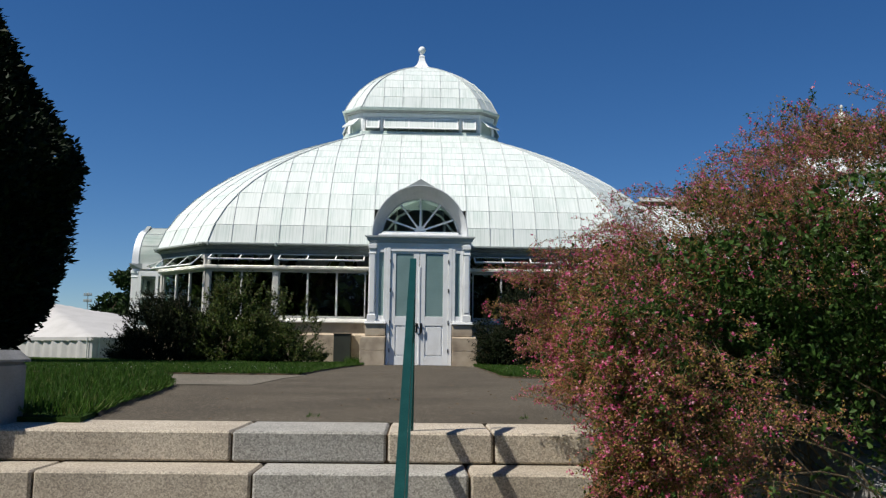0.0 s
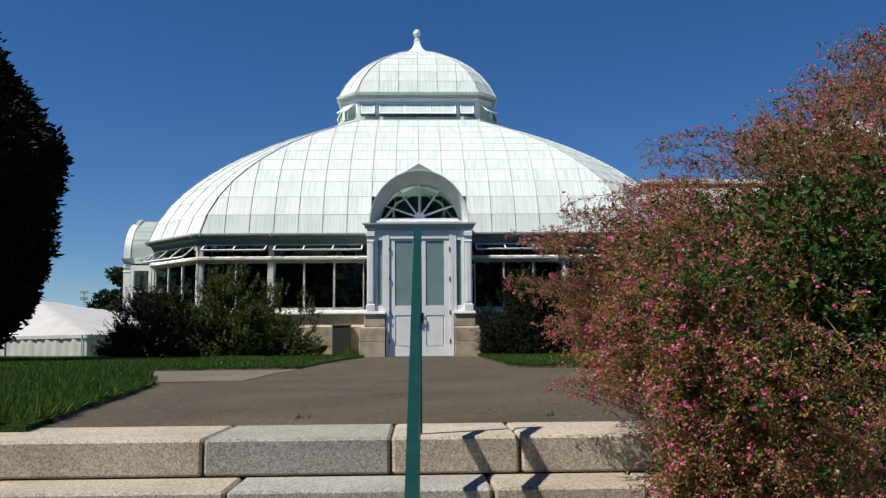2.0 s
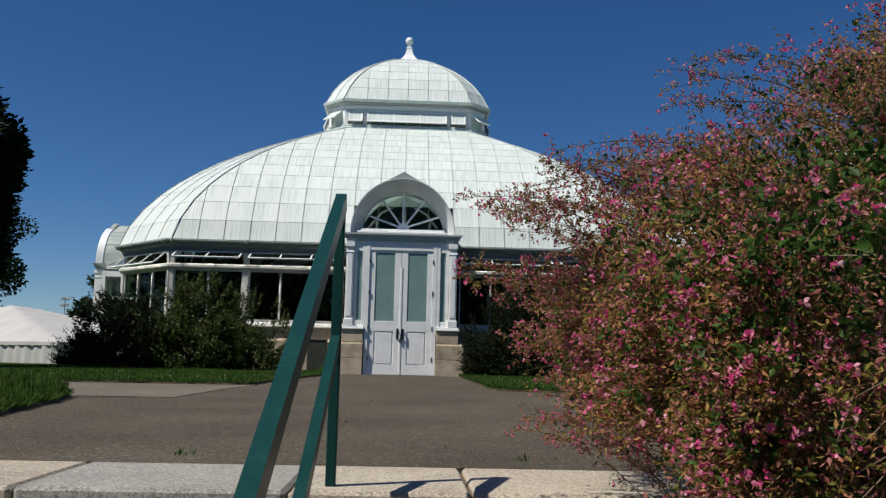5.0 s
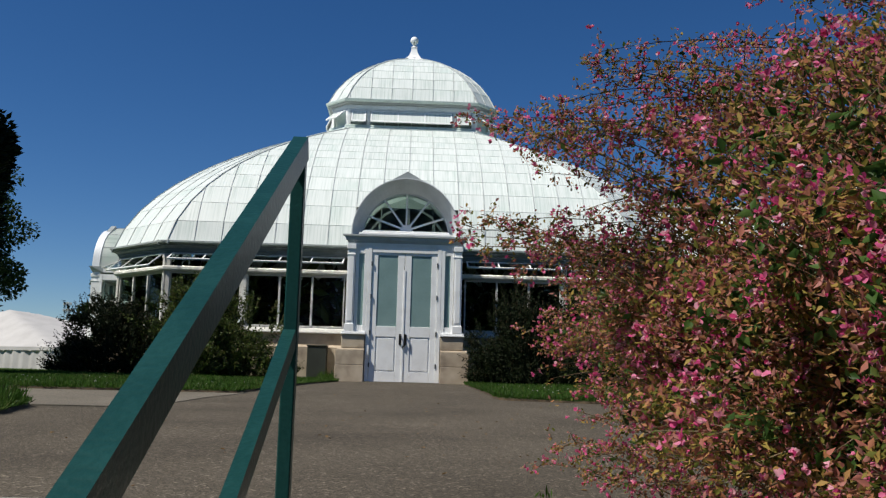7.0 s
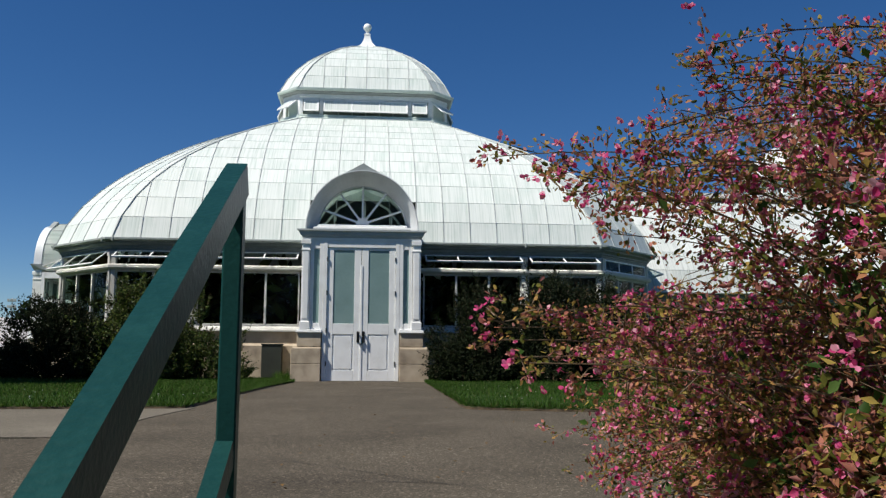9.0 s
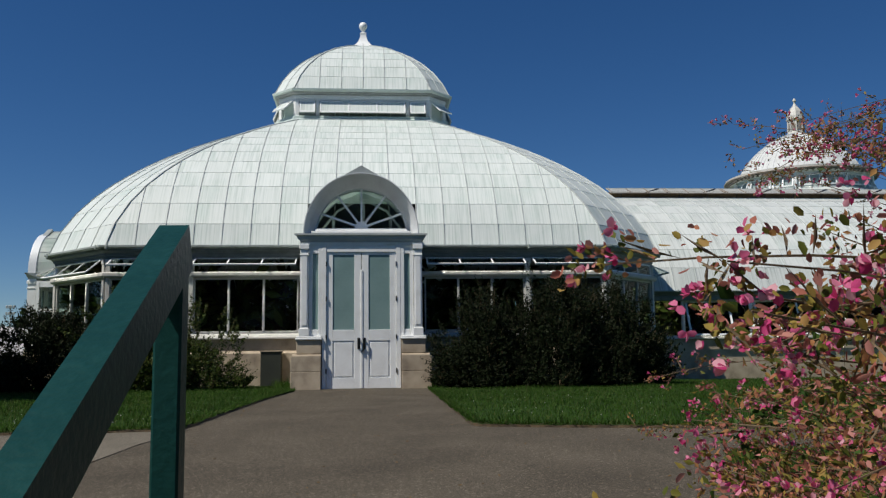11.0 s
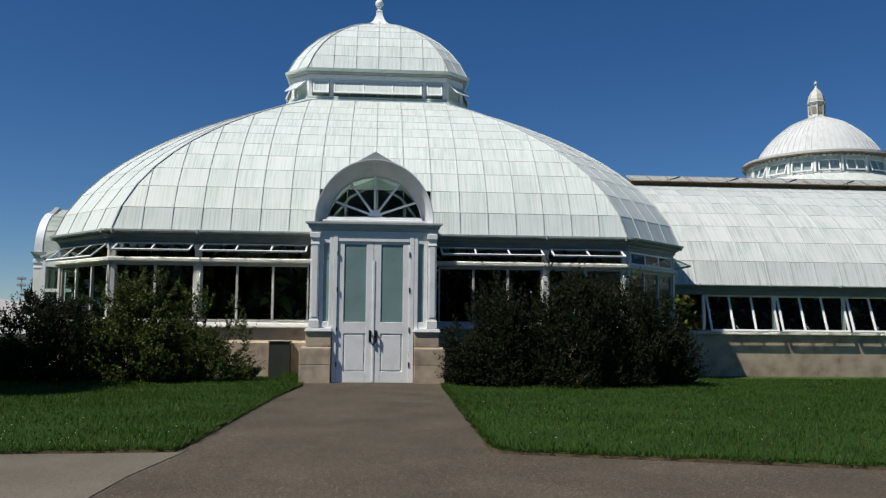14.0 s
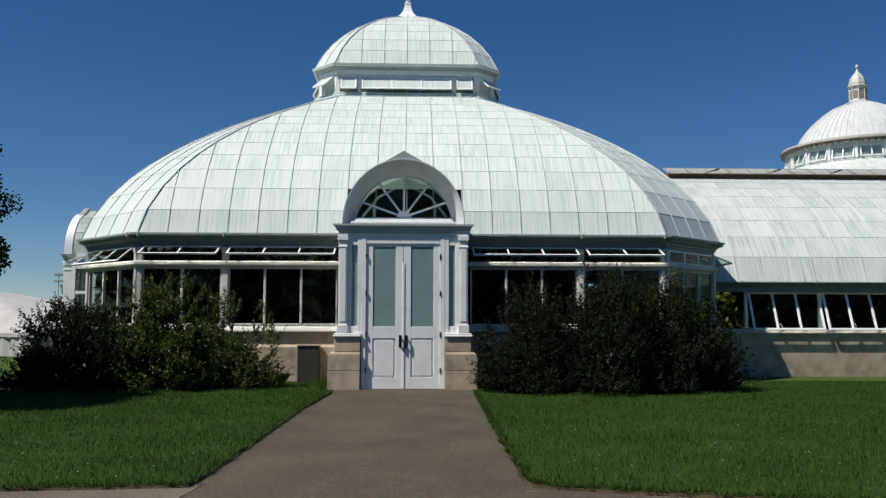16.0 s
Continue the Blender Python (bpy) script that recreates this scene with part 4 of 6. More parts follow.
# ---- long wing ----
def make_wing():
    w = thing("glasshouse_wing", "long white glasshouse wing with curved limed roof", "glasshouse")
    x0, x1 = 8.3, 26.3
    base = -0.25
    part("plinth", Mesh().box(x0, x1, 5.3, 5.66, base, 1.14, 0.01), STONE, w, "buff stone plinth")
    part("sill", Mesh().box(x0, x1, 5.23, 5.66, 1.141, 1.185, 0.006).box(x0, x1, 5.36, 5.66, 1.186, 1.25, 0.006), OFFWHITE, w)
    part("eave_band", Mesh().box(x0, x1, 5.36, 5.66, 2.3, 2.45, 0.01).box(x0, x1, 5.3, 5.6, 2.451, 2.57, 0.01), BANDPAINT, w, "grey-green painted eaves")
    part("gutter", Mesh().box(x0, x1, 5.13, 5.21, 2.545, 2.58, 0.008).box(x0, x1, 5.211, 5.3, 2.55, 2.59), GUTTER, w)
    bayw, bar = 2.13, 0.734
    xs = [9.63 + bayw * k for k in range(8)]
    for k, xa in enumerate(xs):
        part("post", Mesh().box(xa - 0.045, xa + 0.045, 5.52, 5.62, 1.271, 2.3, 0.006), WHITE, w)
        part("gutter_bracket", Mesh().box(xa - 0.29, xa - 0.23, 5.115, 5.28, 2.53, 2.61, 0.015), GUTTER, w)
        a = radians(21)
        out, up = Vector((0, -math.sin(a), -math.cos(a))), Vector((0, -math.cos(a), math.sin(a)))

        def at(x, s):
            return Vector((x, 5.53, 2.29)) + out * s

        xl, xr = xa + 0.05, xa + bayw - 0.05
        sash = part("vent_sash", Mesh().beam(at(xl, 1.1), at(xr, 1.1), 0.05, 0.045, up), WHITE, w, "white window sash standing open at the foot")
        part("top_rail", Mesh().beam(at(xl, 0.02), at(xr, 0.02), 0.05, 0.045, up), WHITE, sash)
        for j in range(4):
            x = xl + 0.025 + (xr - xl - 0.05) * j / 3
            part("bar", Mesh().beam(at(x, 0.03), at(x, 1.075), 0.055, 0.045, up), WHITE, sash)
            if j < 3:
                xm = x + (xr - xl - 0.05) / 6
                part("pane", Mesh().beam(at(xm, 0.03), at(xm, 1.075), (xr - xl - 0.05) / 3 - 0.04, 0.005, up), GLASS, sash).visible_shadow = False
        part("stay", Mesh().beam((xa + bayw / 2, 5.58, 1.3), at(xa + bayw / 2 - 0.25, 0.95), 0.016, 0.016), WHITE, sash)
    roof = part("roof", Mesh().box(x0 + 0.3, x1, 9.9, 10.9, 6.18, 6.24), WHITE, w, "curved roof of limewashed panes")
    curve = even_rows([(0.0, 2.58), (0.22, 3.7), (2.05, 5.5), (4.7, 6.25)], 8)
    n, left = int((x1 - 8.561) / bar), 8.561
    for i in range(8):
        (d0, z0), (d1, z1) = curve[i], curve[i + 1]
        ln = math.dist(curve[i], curve[i + 1])
        ny, nz = -(z1 - z0) / ln, (d1 - d0) / ln
        h = bar / 2 - 0.008
        v = []
        for lift in (0.0, -0.012):
            for x, t in ((-h, 0), (h, 0), (h, 1), (-h, 1)):
                o = 0.016 - 0.007 * t + lift
                v.append((x, d0 + (d1 - d0) * t + ny * o, z0 + (z1 - z0) * t + nz * o))
        me = Mesh().add(v, [(0, 1, 2, 3), (7, 6, 5, 4), (0, 4, 5, 1), (1, 5, 6, 2), (2, 6, 7, 3), (3, 7, 4, 0)]).data("pane")
        me.materials.append(WING_GLASS)
        for k in range(n):
            ob = part("pane", None, None, roof, data=me)
            ob.location = (left + bar * (k + 0.5), 5.2, 0)
    for k in range(n + 1):
        part("glazing_bar", Mesh().sweep([(left + bar * k, 5.2 + d, z) for d, z in curve], 0.02, 0.055, (0, -1, 1)), LEAD, roof)
    back = Mesh()
    for (d0, z0), (d1, z1) in zip(curve, curve[1:]):
        back.beam((x0 + 9, 15.6 - d0, z0), (x0 + 9, 15.6 - d1, z1), 18, 0.02, up=(0, 1, 1))
    part("back_slope", back, WING_GLASS, roof)
    part("back_wall", Mesh().box(x0, x1, 15.4, 15.7, base, 2.66), STONE, w)
    part("end_wall", Mesh().box(x1 - 0.1, x1, 5.6, 15.4, base, 2.6), WHITE, w)
    part("floor_slab", Mesh().box(x0, x1, 5.6, 15.4, base, 0.0), FLOOR, w)
    # ridge vents propped open along the top, a brown box for the gap's shade
    part("ridge_kerb", Mesh().box(8.76, x1, 9.86, 10.95, 6.241, 6.27), LEAD, w)
    part("ridge_gap_shade", Mesh().box(8.8, x1, 9.97, 10.6, 6.271, 6.52), SOIL, w, "dark brown box standing for the shaded gap under the ridge vents")
    for k in range(8):
        xa = 8.76 + bayw * k
        m = Mesh().beam((xa + bayw / 2, 9.8, 6.43), (xa + bayw / 2, 10.4, 6.69), bayw - 0.02, 0.02, up=(0, 0, 1))
        rv = part("ridge_vent", m, VENT, w, "pale ridge vent propped open")
        for j in range(4):
            x = xa + 0.05 + (bayw - 0.1) * j / 3
            part("rafter", Mesh().beam((x, 9.79, 6.445), (x, 10.4, 6.71), 0.03, 0.03, up=(0, 0, 1)), RUSTED, rv)
        part("front_rail", Mesh().beam((xa + 0.01, 9.79, 6.425), (xa + bayw - 0.01, 9.79, 6.425), 0.03, 0.03), RUSTED, rv)
        part("top_rail", Mesh().beam((xa + 0.01, 10.41, 6.7), (xa + bayw - 0.01, 10.41, 6.7), 0.04, 0.04), LEAD, rv)
        for x in (xa + 0.4, xa + 1.45):
            part("arm", Mesh().beam((x, 9.82, 6.43), (x, 9.9, 6.28), 0.025, 0.025), IRON, rv)
        part("lever", Mesh().beam((xa + 1.2, 9.8, 6.42), (xa + 1.9, 10.3, 6.68), 0.07, 0.03), IRON, rv)


make_wing()


# ---- great dome far behind ----
def make_far_dome():
    g = thing("great_dome", "white ribbed great dome with clerestory and cupola", "dome")
    c = (50.0, 75.0)
    part("body", Mesh().lathe([(15.0, -1.0), (15.0, 9.0), (13.5, 13.0), (10.5, 16.5), (7.8, 18.3), (7.6, 18.3), (7.6, -1.0)], c, 32), WING_GLASS, g, "limed lower dome")
    part("drum", Mesh().lathe([(7.55, 18.2), (7.75, 18.3), (7.75, 18.35), (7.5, 18.4), (7.5, 20.2), (7.75, 20.25)], c, 56), WHITE, g, "white clerestory drum")
    part("cornice", Mesh().lathe([(7.5, 20.3), (8.2, 20.34), (8.35, 20.42), (8.3, 20.5), (7.4, 20.52)], c, 56), RUSTED, g, "thin rust-stained eaves ring")
    part("parapet", Mesh().lathe([(8.1, 20.53), (8.16, 20.53), (8.16, 20.72), (8.1, 20.72)], c, 56), OFFWHITE, g)
    dentil = Mesh().box(-0.09, 0.09, -8.2, -7.75, 20.1, 20.27, 0.02).data("dentil")
    dentil.materials.append(RUSTED)
    for k in range(84):
        ob = part("dentil", None, None, g, data=dentil)
        ob.matrix_basis = Matrix.Translation((*c, 0)) @ Matrix.Rotation(math.tau * k / 84, 4, "Z")
    for k in range(18):
        m = Matrix.Translation((*c, 0)) @ Matrix.Rotation(math.tau * k / 18, 4, "Z")
        win = part("window", put(Mesh().box(-1.08, 1.08, -7.5, -7.42, 18.45, 19.75), m), FARPANE, g, "pale green clerestory window")
        for x in (-1.03, 0.0, 1.03):
            part("mullion", put(Mesh().beam((x, -7.55, 19.7), (x, -7.95, 18.62), 0.12, 0.08), m), WHITE, win)
        part("rail", put(Mesh().box(-1.09, 1.09, -8.02, -7.92, 18.52, 18.66), m), WHITE, win)
        part("head", put(Mesh().box(-1.09, 1.09, -7.62, -7.5, 19.68, 19.8), m), WHITE, win)
        part("pier", put(Mesh().box(1.13, 1.42, -7.7, -7.4, 18.4, 20.2, 0.03), m), WHITE, g)
    prof = [(6.9, 20.5), (6.75, 20.9), (6.52, 21.33), (6.08, 22.1), (5.52, 22.86), (4.93, 23.52), (4.27, 24.11), (3.65, 24.62), (3.0, 25.09), (2.4, 25.38), (1.76, 25.65), (1.05, 25.9)]
    part("shell", Mesh().lathe(prof, c, 64), FAR_GLASS, g, "white ribbed shell", smooth=True)
    for k in range(64):
        a = math.tau * k / 64
        m = Mesh().sweep([(c[0] + r * math.cos(a), c[1] + r * math.sin(a), z) for r, z in prof], 0.045, 0.09, (math.cos(a), math.sin(a), 0.5))
        part("rib", m, FAR_GLASS, g)
    for r, z in prof[1:-1:2]:
        part("lap_ring", Mesh().lathe([(r, z - 0.02), (r + 0.02, z - 0.02), (r + 0.015, z + 0.01), (r - 0.02, z + 0.02)], c, 48), FAR_GLASS, g)
    part("cupola", Mesh().lathe([(1.2, 25.75), (1.15, 26.0), (0.92, 26.1), (0.86, 26.25), (0.84, 27.5), (0.98, 27.6), (1.06, 27.75), (0.95, 27.85), (0.93, 28.15), (0.8, 28.6), (0.54, 29.05), (0.26, 29.35), (0.14, 29.6), (0.09, 29.8), (0.2, 29.95), (0.18, 30.13), (0.05, 30.3)], c, 8, radians(22.5)), OFFWHITE, g, "small white octagonal cupola", smooth=False)
    for k in range(8):
        m = Matrix.Translation((*c, 0)) @ Matrix.Rotation(math.tau * k / 8, 4, "Z")
        arch = [(-0.21, 26.4), (0.21, 26.4), (0.21, 27.05)] + [(0.21 * math.cos(math.pi * j / 6), 27.05 + 0.21 * math.sin(math.pi * j / 6)) for j in range(1, 6)] + [(-0.21, 27.05)]
        part("cupola_window", put(Mesh().prism(arch, -0.83, -0.74, lambda x, z, y: (x, y, z)), m), RUSTED, g)
        part("cupola_pier", put(Mesh().box(0.28, 0.4, -0.87, -0.72, 26.2, 27.5, 0.02), m), OFFWHITE, g)


make_far_dome()


# ---- white marquee ----
def make_tent():
    t = thing("marquee_tent", "white canvas marquee tent on the far lawn", "tent")
    corner, long, deep, eave = Vector((-15.35, 18.0, 0)), 14.0, 14.0, 0.92
    along, back = Vector((0.6, 0.8, 0)), Vector((-0.8, 0.6, 0))
    n, v = 40, []
    for j in range(n + 1):
        for i in range(n + 1):
            s, w = long * i / n, j / n
            h = max(0.0, min(s / 3.0, (long - s) / 11.0, w / 0.7, (1 - w) / 0.3, 1.0))
            fold = 0.025 * math.sin(w * 52) * h
            v.append(corner + along * s + back * (deep * w) + Vector((0, 0, eave + 2.12 * h ** 1.08 + fold)))
    k = n + 1
    f = [(j * k + i, j * k + i + 1, (j + 1) * k + i + 1, (j + 1) * k + i) for j in range(n) for i in range(n)]
    part("roof", Mesh().add(v, f), CANVAS, t, "peaked white canvas roof with long folds", smooth=True)
    for a, b in ((corner, corner + along * long), (corner + back * deep, corner)):
        d = b - a
        out = Vector((d.y, -d.x, 0)).normalized()
        pts = []
        for q in range(91):
            s = q / 90
            ripple = 0.06 * math.sin(q * 1.3) + 0.04 * math.sin(q * 0.47)
            pts.append(a + d * s + out * ripple * 0.7)
        v = [(p.x, p.y, z) for z in (-0.1, eave) for p in pts]
        f = [(q, q + 1, 92 + q, 91 + q) for q in range(90)]
        part("wall_canvas", Mesh().add(v, f), CANVAS, t, "draped white canvas side wall")
        part("valance", Mesh().beam(a + out * 0.07 + Vector((0, 0, eave - 0.07)), b + out * 0.07 + Vector((0, 0, eave - 0.07)), 0.015, 0.16), CANVAS, t)
        for q in (0.02, 0.5, 0.98):
            p = a + d * q + out * 0.1
            part("pole", Mesh().tube([(p.x, p.y, -0.1), (p.x, p.y, eave)], 0.03, 8), LEAD, t)


make_tent()

# ---- vent box by the wall ----
vb = thing("service_box", "dark olive metal service box against the plinth", "box")
part("cabinet", Mesh().box(-2.47, -1.97, 1.72, 2.03, -0.02, 0.86, 0.012), BOXPAINT, vb)
part("lid", Mesh().box(-2.49, -1.95, 1.7, 2.03, 0.861, 0.89, 0.006), BOXPAINT, vb)


# ---- plants ----
rng = np.random.default_rng(7)


def cloud_mesh(name, base, along, side, size, width, fold=0.25):
    """Many small leaves: each a folded rhombus from base along a direction."""
    n = len(base)
    size, width = np.broadcast_to(size, (n,))[:, None], np.broadcast_to(width, (n,))[:, None]
    nor = np.cross(along, side)
    v = np.empty((n, 4, 3))
    v[:, 0] = base
    v[:, 1] = base + along * size * 0.45 + side * width / 2 + nor * width * fold
    v[:, 2] = base + along * size
    v[:, 3] = base + along * size * 0.45 - side * width / 2 + nor * width * fold
    me = bpy.data.meshes.new(name)
    me.vertices.add(4 * n)
    me.vertices.foreach_set("co", v.reshape(-1))
    tri = np.arange(n)[:, None] * 4 + np.array([0, 1, 2, 0, 2, 3])
    me.loops.add(6 * n)
    me.loops.foreach_set("vertex_index", tri.reshape(-1).astype(np.int32))
    me.polygons.add(2 * n)
    me.polygons.foreach_set("loop_start", np.arange(0, 6 * n, 3, dtype=np.int32))
    me.update(calc_edges=True)
    me.validate()
    return me


def oval_mesh(name, base, along, side, size, width, fold=0.2):
    """As cloud_mesh, with rounded leaves of six corners."""
    n = len(base)
    size, width = np.broadcast_to(size, (n,))[:, None], np.broadcast_to(width, (n,))[:, None]
    nor = np.cross(along, side)
    v = np.empty((n, 6, 3))
    v[:, 0], v[:, 3] = base, base + along * size
    for k, (t, sg) in {1: (0.28, 1), 2: (0.74, 1), 4: (0.74, -1), 5: (0.28, -1)}.items():
        v[:, k] = base + along * size * t + side * width * 0.5 * sg + nor * width * fold
    me = bpy.data.meshes.new(name)
    me.vertices.add(6 * n)
    me.vertices.foreach_set("co", v.reshape(-1))
    quad = np.arange(n)[:, None] * 6 + np.array([0, 1, 2, 3, 0, 3, 4, 5])
    me.loops.add(8 * n)
    me.loops.foreach_set("vertex_index", quad.reshape(-1).astype(np.int32))
    me.polygons.add(2 * n)
    me.polygons.foreach_set("loop_start", np.arange(0, 8 * n, 4, dtype=np.int32))
    me.update(calc_edges=True)
    me.validate()
    return me


def unit(v):
    return v / np.maximum(np.linalg.norm(v, axis=1, keepdims=True), 1e-6)


def across(along):
    return unit(np.cross(along, unit(rng.normal(size=along.shape))))


def hang(name, me, mat, parent, label=""):
    me.materials.append(mat)
    ob = new(name, me)
    ob.parent = parent
    return tagged(ob, label)


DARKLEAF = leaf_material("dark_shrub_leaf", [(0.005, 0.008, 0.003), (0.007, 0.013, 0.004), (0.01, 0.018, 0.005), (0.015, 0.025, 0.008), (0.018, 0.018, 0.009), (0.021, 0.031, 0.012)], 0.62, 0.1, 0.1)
MIDLEAF = leaf_material("green_shrub_leaf", [(0.008, 0.014, 0.004), (0.016, 0.03, 0.006), (0.036, 0.064, 0.011), (0.07, 0.11, 0.02), (0.12, 0.155, 0.034), (0.07, 0.05, 0.022)], 0.5, 0.28, 0.22)
NEEDLE = leaf_material("evergreen_spray", [(0.006, 0.011, 0.006), (0.012, 0.02, 0.01), (0.018, 0.03, 0.012)], 0.6, 0.05)
TREELEAF = leaf_material("tree_leaf", [(0.012, 0.026, 0.008), (0.022, 0.045, 0.012), (0.035, 0.06, 0.018)], 0.5, 0.15)
GRASS = leaf_material("grass_blade", [(0.018, 0.042, 0.005), (0.031, 0.078, 0.009), (0.046, 0.108, 0.013), (0.064, 0.13, 0.024), (0.11, 0.12, 0.04)], 0.5, 0.35)
BUSHLEAF = leaf_material("autumn_leaflet", [(0.065, 0.085, 0.018), (0.11, 0.125, 0.026), (0.19, 0.17, 0.036), (0.37, 0.27, 0.07), (0.4, 0.2, 0.085), (0.42, 0.155, 0.11), (0.26, 0.1, 0.08), (0.56, 0.26, 0.22)], 0.55, 0.42)
BUSHGREEN = leaf_material("green_leaflet", [(0.02, 0.045, 0.01), (0.04, 0.085, 0.016), (0.07, 0.12, 0.03)], 0.45, 0.3)
PETAL = leaf_material("pink_petal", [(0.46, 0.035, 0.14), (0.62, 0.09, 0.25), (0.7, 0.22, 0.36), (0.72, 0.42, 0.46)], 0.5, 0.42)
TWIG = material("twig", (0.13, 0.09, 0.05), 0.8, None, None, 20, 80, 0.3)


def make_shrub(cx, cy, rx, ry, h, shoots, mat, size, label, seed, open_=0.15):
    """A shrub of leafy shoots that start inside the crown and reach up and out, with dark gaps between them."""
    t = thing("shrub", label, "shrub", group="shrubs by the wall")
    r = np.random.default_rng(seed)
    d = r.normal(size=(shoots, 3))
    d[:, 2] = np.abs(d[:, 2]) * 1.1 - 0.25
    d = unit(d)
    rad = (0.3 + 0.62 * r.random(shoots) ** 0.55) * (1 + 0.1 * np.sin(4 * np.arctan2(d[:, 1], d[:, 0]) + seed) + 0.07 * np.sin(7 * d[:, 2] + 3 * d[:, 0] + seed))
    foot = d * rad[:, None] * (rx, ry, h * 0.86) + (cx, cy, 0.12)
    foot[:, 2] = np.maximum(foot[:, 2], 0.1)
    gap = np.array([noise.noise((a * 1.6, b * 1.6, c * 1.9 + seed)) for a, b, c in foot])
    keep = (gap > -open_) | (rad < 0.55)
    foot, d, rad = foot[keep], d[keep], rad[keep]
    k = len(foot)
    grow = unit(d * (0.8, 0.8, 0.5) + (0, 0, 0.75) + r.normal(0, 0.28, (k, 3)))
    length = r.uniform(0.16, 0.4, k) * np.where(r.random(k) < 0.1, 1.45, 1.0) * (0.55 + 0.25 * h)
    m = 30
    u = np.linspace(0.05, 1.0, m)[None, :, None] * np.ones((k, 1, 1))
    bend = r.normal(0, 0.12, (k, 1, 3))
    base = foot[:, None, :] + grow[:, None, :] * u * length[:, None, None] + bend * u * u * length[:, None, None]
    base = base + r.normal(0, 0.022, base.shape) * (1.25 - 0.7 * u)
    al = unit((grow[:, None, :] * 0.55 + r.normal(0, 0.62, base.shape)).reshape(-1, 3))
    base = base.reshape(-1, 3)
    base[:, 2] = np.maximum(base[:, 2], 0.03 + 0.08 * r.random(len(base)))
    s = size * r.uniform(0.6, 1.25, len(base)) * np.tile(np.linspace(1.1, 0.65, m), k)
    hang("foliage", oval_mesh("foliage", base, al, across(al), s, s * 0.5), mat, t)
    tagged(hang("twig_spray", cloud_mesh("twig_spray", foot, grow, across(grow), length, 0.006, 0.6), TWIG, t), kind="stuff")
    for i in range(0, k, max(1, k // 26)):
        a = math.atan2(d[i, 1], d[i, 0])
        low = Vector((cx + 0.2 * rx * math.cos(a), cy + 0.2 * ry * math.sin(a), -0.05))
        tip = Vector(foot[i])
        part("stem", Mesh().tube([low, low.lerp(tip, 0.5) + Vector((0, 0, 0.12)), tip], [0.017, 0.011, 0.004], 5), TWIG, t)


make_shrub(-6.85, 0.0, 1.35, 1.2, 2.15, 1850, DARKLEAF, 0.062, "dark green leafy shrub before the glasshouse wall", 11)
make_shrub(-5.15, 0.2, 1.35, 1.3, 2.5, 2000, MIDLEAF, 0.075, "bright green leafy shrub before the windows", 12, 0.08)
make_shrub(-3.8, 0.4, 1.2, 1.0, 2.1, 1150, MIDLEAF, 0.06, "thin straggling shrub beside the service box", 13, 0.0)
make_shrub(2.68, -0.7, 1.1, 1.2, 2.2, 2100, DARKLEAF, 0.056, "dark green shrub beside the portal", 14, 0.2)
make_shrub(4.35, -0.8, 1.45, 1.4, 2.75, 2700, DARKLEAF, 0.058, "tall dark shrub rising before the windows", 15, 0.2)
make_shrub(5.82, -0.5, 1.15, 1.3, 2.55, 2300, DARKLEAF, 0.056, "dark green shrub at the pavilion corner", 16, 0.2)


def make_evergreen():
    t = thing("evergreen_tree", "dense dark evergreen tree standing on the lawn", "tree")
    cx, cy = -10.4, -4.2
    prof = [(0.25, 0.9), (0.45, 1.5), (1.07, 2.05), (1.83, 2.3), (2.6, 2.35), (3.25, 2.45), (4.0, 2.6), (4.55, 2.68), (5.2, 2.35), (5.4, 2.15), (6.26, 1.5), (7.86, 0.6), (8.9, 0.05)]
    zs, rs = np.array(prof).T
    n = 9000
    z = rng.uniform(0.3, 8.8, n)
    keep = rng.random(n) < np.interp(z, zs, rs) / 2.7 + 0.1
    z = z[keep]
    n = len(z)
    a = rng.uniform(0, math.tau, n)
    lump = 1 + 0.035 * np.sin(5 * a + z * 2.2) + 0.03 * np.sin(9 * a - 3 * z) + rng.normal(0, 0.02, n)
    rad = (np.interp(z, zs, rs) * 0.97 - 0.14).clip(0.03) * lump * (0.72 + 0.28 * rng.random(n) ** 0.5)
    out = np.stack([np.cos(a), np.sin(a), np.full(n, 0.35)], 1)
    c = np.stack([cx + rad * np.cos(a), cy + rad * np.sin(a), z], 1)
    base, along = [], []
    for k in range(8):
        base.append(c + rng.normal(0, 0.07, (n, 3)))
        along.append(unit(out + rng.normal(0, 0.45, (n, 3))))
    base, along = np.concatenate(base), np.concatenate(along)
    s = rng.uniform(0.1, 0.24, len(base))
    hang("foliage", cloud_mesh("foliage", base, along, across(along), s, s * 0.42), NEEDLE, t)
    part("trunk", Mesh().tube([(cx, cy, -0.2), (cx + 0.05, cy, 2.0), (cx, cy, 5.0), (cx, cy, 8.6)], [0.3, 0.24, 0.15, 0.03], 10), BARK, t)
    limbs = Mesh()
    for k in range(60):
        h = 0.6 + 7.4 * k / 60
        b = k * 2.4
        r = float(np.interp(h, zs, rs)) * 0.8
        limbs.tube([(cx, cy, h), (cx + r * 0.5 * math.cos(b), cy + r * 0.5 * math.sin(b), h + 0.1), (cx + r * math.cos(b), cy + r * math.sin(b), h + 0.3)], [0.05, 0.03, 0.01], 5)
    part("limbs", limbs, BARK, t)
    core = [(max(0.05, r * 0.7), z) for z, r in prof]
    part("inner_foliage", Mesh().lathe(core, (cx, cy), 20), NEEDLE, t, smooth=True)


make_evergreen()


